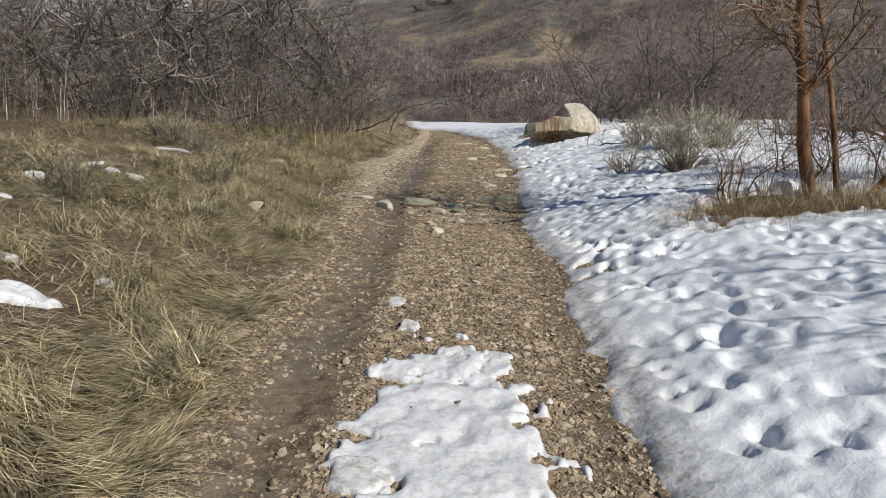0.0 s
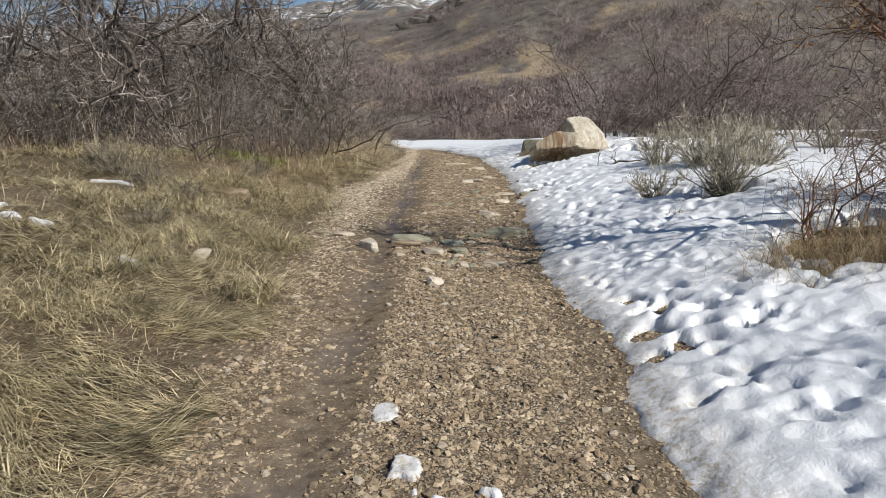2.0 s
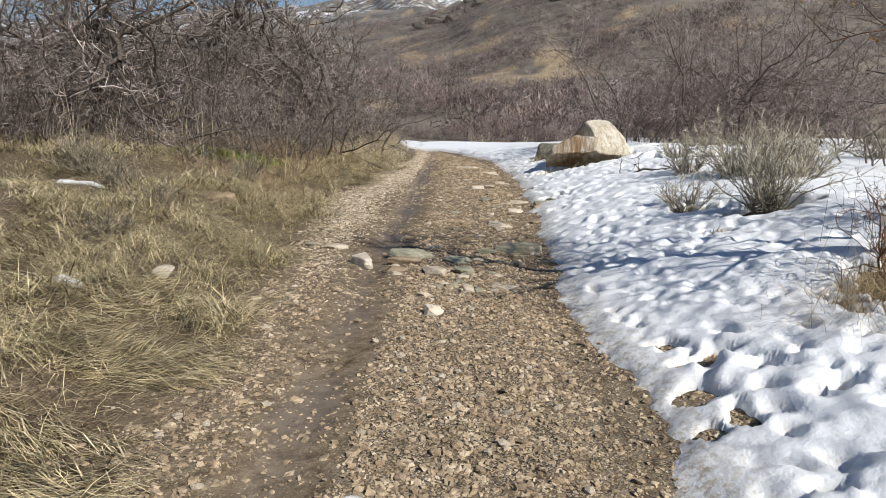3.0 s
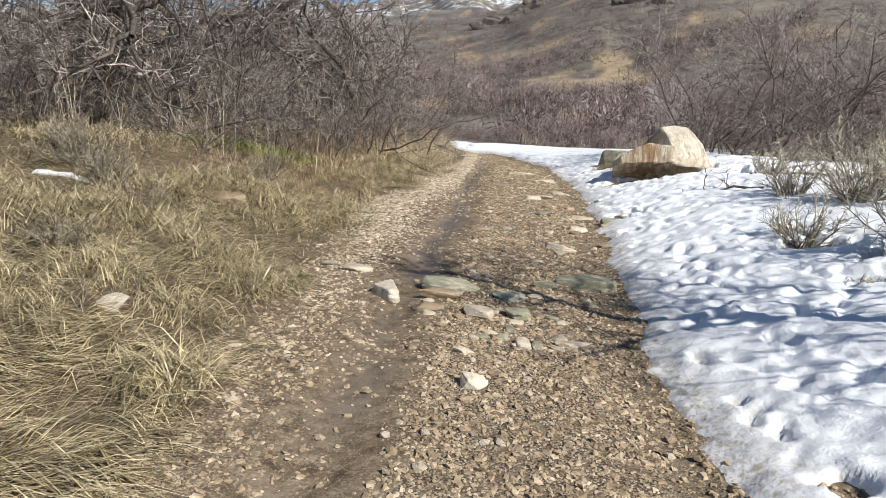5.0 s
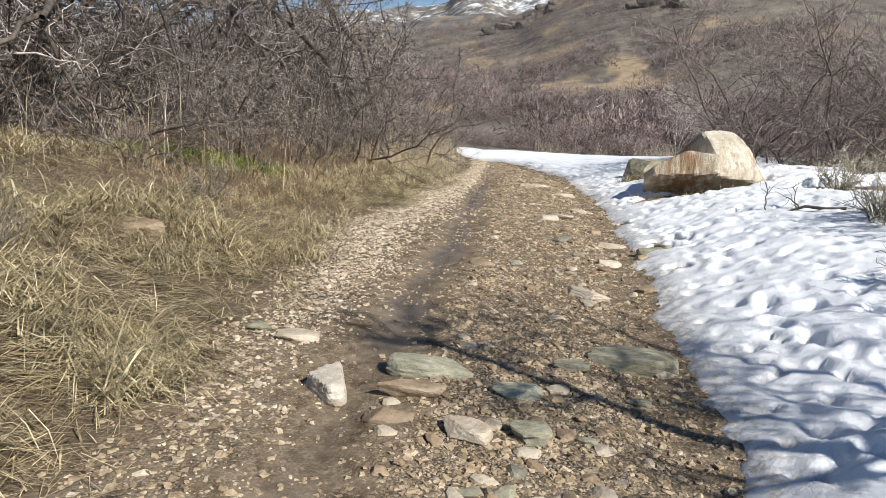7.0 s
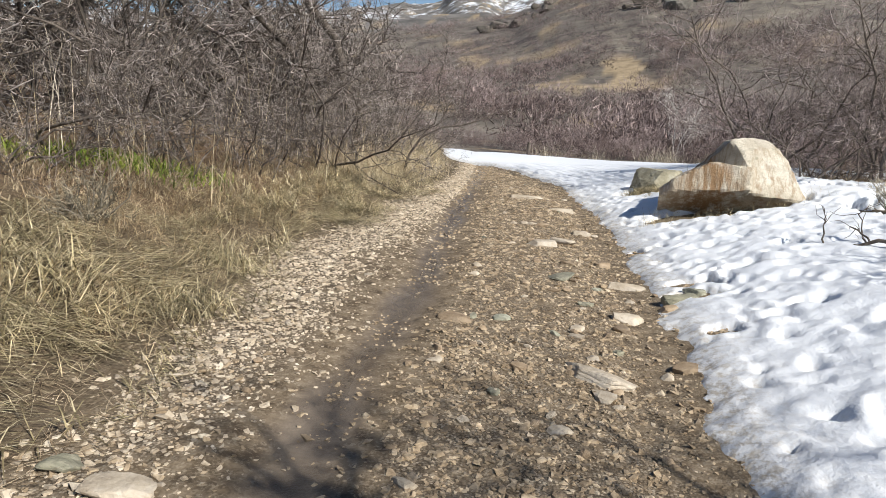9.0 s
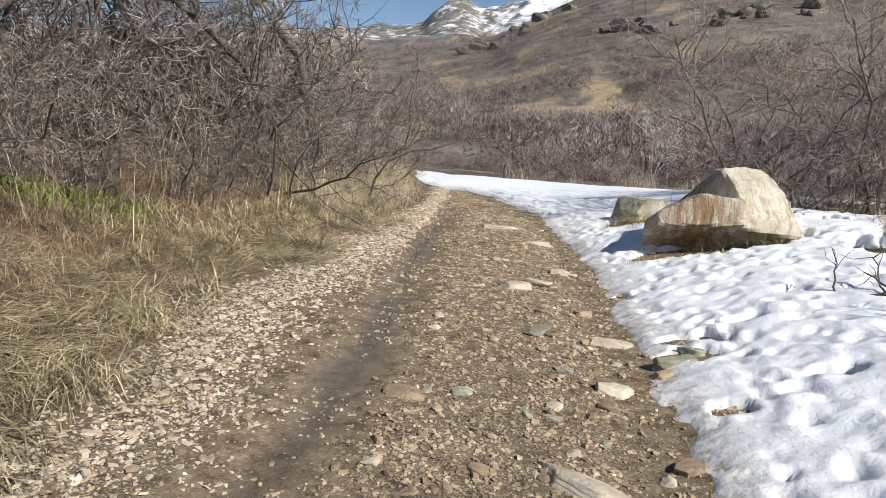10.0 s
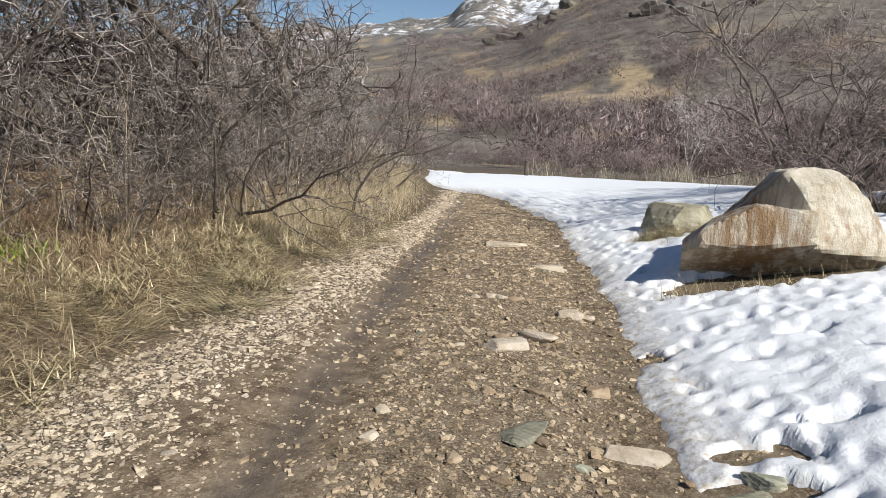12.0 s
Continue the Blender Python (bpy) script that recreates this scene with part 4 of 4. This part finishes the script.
def meadow():
    n = 190000
    y = 0.8 + 20 * rng.uniform(0, 1, n) ** 1.3
    d = rng.uniform(0, 1, n) ** 1.2 * 5.0 - 0.15
    x = left_edge(y) - d
    clump = fbm(x, y, 0.55, 61, 3)
    keep = (rng.uniform(-0.3, 0.3, n) < 1.7 * clump + 0.22 * smooth(0.0, 0.8, d)) & (x > -8.0) & (rng.uniform(0, 1, n) > 0.85 * smooth(12.5, 14.5, y) * smooth(0.7, 1.4, d))
    x, y, clump = x[keep], y[keep], clump[keep]
    n = len(x)
    tuft = smooth(0.08, 0.22, fbm(x, y, 0.75, 67, 3))
    head = math.pi * (rng.uniform(0, 1, n) < 0.35) + 2.2 * fbm(x, y, 0.7, 63, 2) + rng.normal(0, 0.32, n) + tuft * (rng.uniform(-3, 3, n) + 4 * fbm(x, y, 0.3, 69, 2))
    L = rng.uniform(0.12, 0.38, n) * (1 + 0.5 * clump)
    return blades(x, y, land(x, y) + (0.1 * np.maximum(clump, 0) + 0.13 * tuft) * rng.uniform(0, 1, n) ** 1.5 - 0.01, L, rng.uniform(0.0018, 0.005, n), head, rng.uniform(0.3, 0.9, n), rng, rng.uniform(0.85, 1.52, n) - 0.3 * tuft)


def litter():
    """Short broken straws lying flat on the bare soil of the verge."""
    n = 34000
    y = 1.5 + 18 * rng.uniform(0, 1, n) ** 1.2
    x = left_edge(y) + 0.25 - rng.uniform(0, 1, n) ** 1.1 * 4.6
    return blades(x, y, land(x, y) + rng.uniform(0, 0.02, n), rng.uniform(0.05, 0.22, n), rng.uniform(0.001, 0.0028, n), rng.uniform(0, 6.28, n), rng.uniform(0.0, 0.25, n), rng, rng.uniform(1.3, 1.55, n))


stuff("straw_litter", mesh_of("straw_litter", *litter(), RUSSET, False), "short broken straws lying over the bare soil of the verge", "grass")
stuff("matted_grass", mesh_of("matted_grass", *meadow(), STRAW, False), "flattened dry straw-coloured grass covering the verge", "grass")


def standing(n, spots, spread, hmin, hmax, mat, name, label, droop=(0.1, 0.6), width=(0.0014, 0.0032), lie=0.5):
    k = rng.integers(0, len(spots), n)
    S = np.array(spots)[k]
    x, y = S[:, 0] + rng.normal(0, spread, n), S[:, 1] + rng.normal(0, spread, n)
    V, F = blades(x, y, land(x, y) - 0.02, rng.uniform(hmin, hmax, n), rng.uniform(*width, n), rng.uniform(0, 6.28, n), rng.uniform(*droop, n), rng, rng.uniform(0, lie, n))
    stuff(name, mesh_of(name, V, F, mat, False), label, "grass")


edge_line = [(-8.6, 11.0), (-7.0, 11.4), (-5.6, 12.4), (-4.5, 13.7), (-3.9, 15.0), (-3.5, 16.2), (-3.3, 17.4), (-3.15, 18.6), (-3.0, 19.8), (-2.95, 21.0), (-3.0, 22.4), (-3.1, 23.8), (-3.5, 25.5)]
tuft_at = rng.uniform(0, len(edge_line) - 1.01, 150)
tufts = []
for t in tuft_at:
    (x0, y0), (x1, y1), f = edge_line[int(t)], edge_line[int(t) + 1], t % 1
    tufts.append((x0 + (x1 - x0) * f + rng.normal(-0.1, 0.4), y0 + (y1 - y0) * f + rng.normal(0, 0.35)))
verge_tufts = [(float(left_edge(v)) - float(u), float(v)) for u, v in zip(rng.uniform(0.2, 4.6, 260), 2 + 15 * rng.uniform(0, 1, 260))]
standing(7500, verge_tufts, 0.1, 0.12, 0.34, REED, "grass_tufts", "low bleached tufts of dry grass on the verge", (0.6, 1.6), lie=1.4)
hay = [(-2.5, 6.4), (-2.75, 6.1), (-2.15, 9.55), (-2.4, 9.9), (-4.1, 11.0), (-3.2, 8.9), (-3.7, 9.9), (-2.0, 4.2), (-2.4, 4.9), (-3.3, 5.6), (-2.9, 11.2), (-3.6, 12.0), (-1.95, 7.6), (-2.7, 7.6), (-2.1, 3.0), (-2.5, 2.6), (-2.3, 12.4), (-2.6, 13.6), (-2.3, 8.5), (-2.75, 8.4), (-3.1, 7.9)]
standing(9000, hay, 0.15, 0.2, 0.48, STRAW, "hay_mounds", "rounded mounds of bleached drooping grass on the verge", (0.9, 1.9), (0.002, 0.0045), 0.8)
standing(5000, tufts, 0.15, 0.12, 0.6, RUSSET, "tall_grass", "dry grass along the foot of the thicket", (0.3, 1.5), lie=1.1)
standing(5500, [(-2.75, 18.2), (-2.6, 19.2), (-2.45, 20.2), (-2.4, 21.2), (-2.4, 22.2), (-2.5, 23.2), (-2.7, 24.4), (-2.9, 25.4)], 0.24, 0.3, 0.85, REED, "pale_grass", "pale straw grass standing where the trail bends", (0.2, 1.3), lie=0.9)
standing(150, [(-9.4, 11.6), (-8.6, 11.7), (-7.8, 12.1), (-7.0, 12.3), (-6.3, 12.9), (-5.6, 13.3), (-5.1, 14.0), (-4.6, 14.9)], 0.45, 0.5, 1.9, SAPLING, "pale_saplings", "thin pale upright saplings at the thicket's front", (0.0, 0.5), (0.003, 0.006), 0.4)
standing(260, [(x - 0.35, y + 0.3) for x, y in edge_line], 0.5, 0.5, 1.5, REED, "dry_reeds", "thin bleached stalks standing before the thicket", (0.0, 0.3), (0.0025, 0.005), 0.4)
standing(9500, [(2.45, 7.0), (2.75, 6.75), (3.1, 6.55), (3.6, 6.5), (4.2, 6.5), (4.8, 6.6), (5.4, 6.8), (3.2, 7.1), (4.2, 7.2), (2.8, 7.25), (3.7, 6.9), (4.7, 7.1)], 0.2, 0.25, 0.6, BANKGRASS, "bank_grass", "rusty dry grass drooping over the bank under the tree", (0.5, 1.5), lie=0.9)
standing(220, [(4.0, 7.6), (4.6, 7.8), (3.4, 7.9), (5.0, 8.0)], 0.35, 0.5, 1.0, RUSSET, "weed_stalks", "thin brown weed stalks round the tree's foot", (0.0, 0.3), (0.002, 0.004))
standing(6000, [(float(left_edge(v)) - float(u), float(v)) for u, v in zip(rng.uniform(0.15, 1.8, 110), rng.uniform(11.6, 17.5, 110))], 0.16, 0.15, 0.42, BANKGRASS, "tangled_grass", "tangled tan grass leaning over the verge", (0.6, 1.6), lie=1.3)
standing(10000, [(float(left_edge(v)) - float(u), float(v)) for u, v in zip(rng.uniform(0.9, 2.6, 90), rng.uniform(12.8, 20, 90))], 0.2, 0.1, 0.36, RUSSET, "russet_grass", "reddish-brown dead grass and leaf litter below the thicket", (0.6, 1.5), lie=1.3)
standing(1200, [(-4.5, 15.0), (-4.2, 15.3), (-4.8, 14.6), (-3.9, 15.6), (-5.1, 14.2)], 0.22, 0.08, 0.24, MOSS, "green_weeds", "bright green low weeds at the thicket's foot", (0.4, 1.3), (0.006, 0.014))
standing(3600, [(1.85, 19.35), (1.65, 19.35), (2.1, 19.4), (1.9, 19.5), (1.55, 19.45), (1.75, 19.3), (2.2, 19.45)], 0.12, 0.14, 0.42, STRAW, "boulder_grass", "dry grass hanging round the small boulder", (0.8, 1.6))
standing(700, [(1.9, 16.75), (2.3, 16.75), (2.8, 16.8), (1.5, 16.9), (3.4, 17.2)], 0.12, 0.1, 0.3, STRAW, "boulder_grass", "thin dry grass at the boulder's foot", (0.2, 1.2))
standing(5000, [(float(a), float(q)) for a, q in zip(rng.uniform(4.0, 9.0, 60), rng.uniform(18.2, 22.0, 60))], 0.3, 0.2, 0.6, RUSSET, "brown_grass", "brown dead grass and weeds under the trees beyond the boulder", (0.3, 1.4), lie=1.0)
far_spots = [(float(a), float(b)) for a, b in zip(rng.uniform(-8, 18, 26), rng.uniform(33, 43, 26))]
standing(3200, far_spots, 0.4, 0.2, 1.1, SAPLING, "far_grass", "pale tall grass and sage beyond the snow", (0.1, 0.5), (0.006, 0.012))


# ---------- brush on the valley floor and the hill ----------
def brush(spots, heights, per, seed, fine=0.75):
    """Round leafless bushes: short twigs standing out of a lumpy dome, shade inside and below put into tone."""
    r = np.random.default_rng(seed)
    n = len(spots)
    base, h = np.repeat(spots, per, 0), np.repeat(heights, per)
    lump = np.repeat(r.uniform(0, 6.28, n), per)
    wide = np.repeat(r.uniform(0.5, 0.8, n), per)
    m = len(h)
    a, c = r.uniform(0, 2 * math.pi, m), r.uniform(-0.35, 1, m)
    q = np.sqrt(1 - c * c)
    out = np.stack([np.cos(a) * q, np.sin(a) * q, c], 1)
    reach = (1 + 0.22 * np.sin(3 * a + lump) + 0.15 * np.sin(5 * a + 2 * lump)) * r.uniform(0.35, 1.0, m) ** 0.6
    root = base + np.stack([out[:, 0] * wide * h * reach, out[:, 1] * wide * h * reach, 0.4 * h + 0.5 * h * out[:, 2] * reach], 1)
    way = 0.55 * out + r.normal(0, 0.5, (m, 3)) + np.array([0, 0, 0.3])
    way /= np.linalg.norm(way, axis=1)[:, None]
    tip = root + way * (fine * h * r.uniform(0.12, 0.32, m))[:, None]
    side = np.cross(way, r.normal(size=(m, 3)))
    side *= (0.012 * fine * h / (np.linalg.norm(side, axis=1) + 1e-6))[:, None]
    V = np.stack([root - side, root + side, tip], 1).reshape(-1, 3)
    # random tone per bush, then self-shading painted in: inner and lower twigs darker
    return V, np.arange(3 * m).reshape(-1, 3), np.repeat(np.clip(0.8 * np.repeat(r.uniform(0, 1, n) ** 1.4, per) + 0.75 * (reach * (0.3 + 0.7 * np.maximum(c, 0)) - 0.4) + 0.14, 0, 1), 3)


def hillside():
    y = 64 * (300 / 64) ** rng.uniform(0, 1, 8000)
    u = rng.uniform(-0.22, 0.62, 8000)
    x = u * y
    spot = np.exp(-(((u - 0.1) / 0.035) ** 2 + ((y - 115) / 15) ** 2)) + np.exp(-(((u - 0.02) / 0.06) ** 2 + ((y - 110) / 9) ** 2)) + np.exp(-(((u + 0.135) / 0.03) ** 2 + ((y - 95) / 8) ** 2))
    gap = fbm(x, y, 26, 151, 4)
    keep = (rng.uniform(0, 1, 8000) > spot * 1.25) & (gap > np.interp(y, [64, 80, 100], [-0.4, -0.18, -0.08]))
    x, y = x[keep], y[keep]
    h = rng.uniform(1.1, 1.9, len(x)) * rng.choice([1.0, 1.5, 2.1], len(x), p=[0.4, 0.4, 0.2]) * np.interp(y, [40, 60, 110, 330], [0.8, 1.25, 1.0, 0.9])
    return np.stack([x, y, land(x, y, False) - 0.1], 1), h


P, H = hillside()
near_bush = P[:, 1] < 135
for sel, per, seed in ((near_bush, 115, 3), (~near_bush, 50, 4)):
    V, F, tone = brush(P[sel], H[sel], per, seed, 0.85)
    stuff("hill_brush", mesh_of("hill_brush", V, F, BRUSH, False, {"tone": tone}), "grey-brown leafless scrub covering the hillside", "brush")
fy = 42 + 24 * rng.uniform(0, 1, 230)
fx = rng.uniform(-0.34, 0.6, 230) * fy
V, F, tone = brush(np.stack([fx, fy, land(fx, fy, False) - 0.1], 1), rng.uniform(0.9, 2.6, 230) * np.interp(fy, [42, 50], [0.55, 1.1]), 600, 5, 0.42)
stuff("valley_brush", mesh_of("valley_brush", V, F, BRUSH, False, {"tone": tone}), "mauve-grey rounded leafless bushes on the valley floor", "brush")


def valley():
    """Round leafless bushes, many of one growth, turned and scaled."""
    kinds = []
    for k in range(4):
        r, out = np.random.default_rng(700 + k), {}
        for s in range(5):
            a = r.uniform(0, 2 * math.pi)
            grow(r, out, np.array([0.3 * math.cos(a), 0.3 * math.sin(a), -0.1]), unit(np.array([math.cos(a) * 0.9, math.sin(a) * 0.9, 1])), r.uniform(0.6, 1.0), 0.014, 0, 3, (5, 5, 3), 0.3, 0.08)
        kinds.append(sweep([(l[0], np.maximum(l[1], 0.0042)) for q in out for l in out[q]], 3))
    Vs, Fs, Ts, off = [], [], [], 0
    for k in range(12):
        y = 43 + 34 * (k / 12) ** 1.1 + rng.uniform(-2, 2)
        x = rng.uniform(-0.3, 0.45) * y
        v, f = kinds[k % 4]
        a, s = rng.uniform(0, 6.28), rng.uniform(1.9, 3.8) * (0.6 if y < 48 else 1)
        w = np.stack([v[:, 0] * math.cos(a) - v[:, 1] * math.sin(a), v[:, 0] * math.sin(a) + v[:, 1] * math.cos(a), v[:, 2]], 1) * s + np.array([x, y, float(land(x, y, False))])
        Vs.append(w), Fs.append(f + off), Ts.append(np.full(len(v), rng.uniform(0.0, 0.8)))
        off += len(v)
    return np.concatenate(Vs), np.concatenate(Fs), np.concatenate(Ts)


V, F, tone = valley()
stuff("valley_brush", mesh_of("valley_brush", V, F, BRUSH, False, {"tone": tone}), "mauve-grey leafless brush filling the valley floor", "brush")
PALETWIG = blade_material("pale_twig", (0.4, 0.36, 0.32), (0.55, 0.5, 0.46), (0.68, 0.63, 0.58))
birch = tree("pale_tree", 441, 3, 5.0, 0.06, (9, 7, 5), PALETWIG, PALETWIG, 0.25, 0.15, 0.12, 0.3)
birch.matrix_basis = pose(10.2, 62.4, float(land(10.2, 62.4)))
tagged(birch, "pale bleached leafless tree among the brush", "tree")

# ---------- crags ----------
CRAG = stone_material("crag_stone", (0.05, 0.048, 0.045), (0.13, 0.125, 0.115), (0.27, 0.26, 0.24), 0.5)
for k, (u0, y0, wide, count) in enumerate([(-0.035, 212, 12, 9), (0.0, 236, 14, 8), (0.2, 168, 14, 9), (0.31, 170, 9, 6)]):
    q = np.random.default_rng(830 + k)
    root = new("rock_outcrop")
    tagged(root, "dark craggy rock outcrop among brush on the hillside", "outcrop", "outcrops on the hillside")
    for n in range(count):
        x, y = u0 * y0 + q.normal(0, wide * 0.5), y0 + q.normal(0, 4)
        s = q.uniform(0.9, 2.4)
        ob = part("crag", rock_mesh("crag", (s * 1.5, s, s * 0.9), 840 + 20 * k + n, CRAG, 3, 0.12), root)
        ob.matrix_basis = pose(x, y, float(land(x, y, False)) + 0.2 * s, 0, q.normal(0, 10), q.uniform(0, 360))

# small marker post far up the trail
post_bm = bmesh.new()
bmesh.ops.create_cone(post_bm, cap_ends=True, segments=10, radius1=0.07, radius2=0.06, depth=0.55)
post_me = bpy.data.meshes.new("marker_post")
post_bm.to_mesh(post_me)
post_bm.free()
post_me.materials.append(BARK)
post = new("marker_post", post_me)
post.matrix_basis = pose(-0.35, 33.0, float(land(-0.35, 33.0)) + 0.3)
tagged(post, "short dark wooden marker post in the snow", "post")


# ---------- gravel ----------
def gravel_places(n):
    y = 1.6 + 25 * rng.uniform(0, 1, n) ** 1.35
    x = rng.uniform(-2.9, 1.15, n)
    left, mid = gravel_lanes(x, y)
    dens = (np.maximum(left, mid) + 0.12 + 0.35 * fbm(x, y, 0.5, 171, 3)) * (0.03 + 0.97 * smooth(-0.25, 0.1, x - left_edge(y) + 0.3 * fbm(x, y, 0.4, 177, 2)))
    keep = (rng.uniform(0, 1, n) < dens) & (x < right_edge(y) + 0.05)
    return x[keep], y[keep]


GX, GY = gravel_places(200000)
for cx, cy, ax, ay, deep in HOLES[1:]:
    GX, GY = np.concatenate([GX, cx + rng.normal(0, ax * 0.7, 50)]), np.concatenate([GY, cy + rng.normal(0, ay * 0.7, 50)])
GS = np.clip(rng.lognormal(math.log(0.0087), 0.48, len(GX)), 0.005, 0.034)
ico_v, ico_f = BALLS[1]
pebbles = []
for k in range(24):
    q = np.random.default_rng(900 + k)
    pv = ico_v * np.minimum(facets(ico_v, [(*q.normal(size=3), q.uniform(0.55, 0.95)) for c in range(12)]), 1.0)[:, None]
    pebbles.append(pv * np.array([1.25, 0.95, 0.62]) * q.uniform(0.85, 1.15, 3))


cube_v = np.array([(sx, sy, sz) for sx in (-1, 1) for sy in (-1, 1) for sz in (-1, 1)], float)
cube_f = np.array([(0, 1, 3), (0, 3, 2), (4, 6, 7), (4, 7, 5), (0, 4, 5), (0, 5, 1), (2, 3, 7), (2, 7, 6), (1, 5, 7), (1, 7, 3)])
chips = []
for k in range(32):
    q = np.random.default_rng(950 + k)
    v = cube_v * np.where(cube_v[:, 2:3] > 0, 0.6, 0.85) + q.normal(0, 0.3, (8, 3))
    chips.append(v * np.array([1.15, 0.85, 0.45]))


def gravel_mesh(x, y, s):
    base = np.array(chips)[rng.integers(0, 32, len(x))]
    a, tl = rng.uniform(0, 6.28, len(x)), rng.normal(0, 0.3, len(x))
    c, w = np.cos(a)[:, None], np.sin(a)[:, None]
    bx, by, bz = base[:, :, 0], base[:, :, 1], base[:, :, 2] + base[:, :, 0] * tl[:, None]
    V = np.stack([(bx * c - by * w) * s[:, None] + x[:, None], (bx * w + by * c) * s[:, None] + y[:, None], bz * s[:, None] + (land(x, y) + s * 0.12)[:, None]], -1).reshape(-1, 3)
    F = (cube_f[None] + 8 * np.arange(len(x))[:, None, None]).reshape(-1, 3)
    return V, F


order = np.argsort(-GS * (GY < 14) * (np.abs(GX) < 1.6))
top, rest = order[:300], order[300:]
strip = (GX[rest] < np.interp(GY[rest], C_Y, C_X) - 0.12) & (GY[rest] + rng.normal(0, 1.5, len(rest)) > 10)
light, mixed = rest[strip], rest[~strip]
stuff("gravel_edge", mesh_of("gravel_edge", *gravel_mesh(GX[light], GY[light], GS[light]), PALEGRAVEL, False), "pale cream gravel strewn along the grass verge", "gravel")
bed = stuff("gravel", mesh_of("gravel", *gravel_mesh(GX[mixed], GY[mixed], GS[mixed]), GRAVEL, False), "loose brown and tan gravel bedded in the muddy trail", "gravel")
single = [mesh_of("pebble", pv, ico_f, TANROCK if k % 3 else PALE, False) for k, pv in enumerate(pebbles)]
for k, i in enumerate(top):
    ob = new("pebble", single[k % 24])
    s = float(GS[i])
    ob.matrix_basis = pose(float(GX[i]), float(GY[i]), float(land(GX[i], GY[i])) + s * 0.22, rng.normal(0, 12), rng.normal(0, 12), rng.uniform(0, 360)) @ Matrix.Scale(s, 4)
    ob.parent = bed
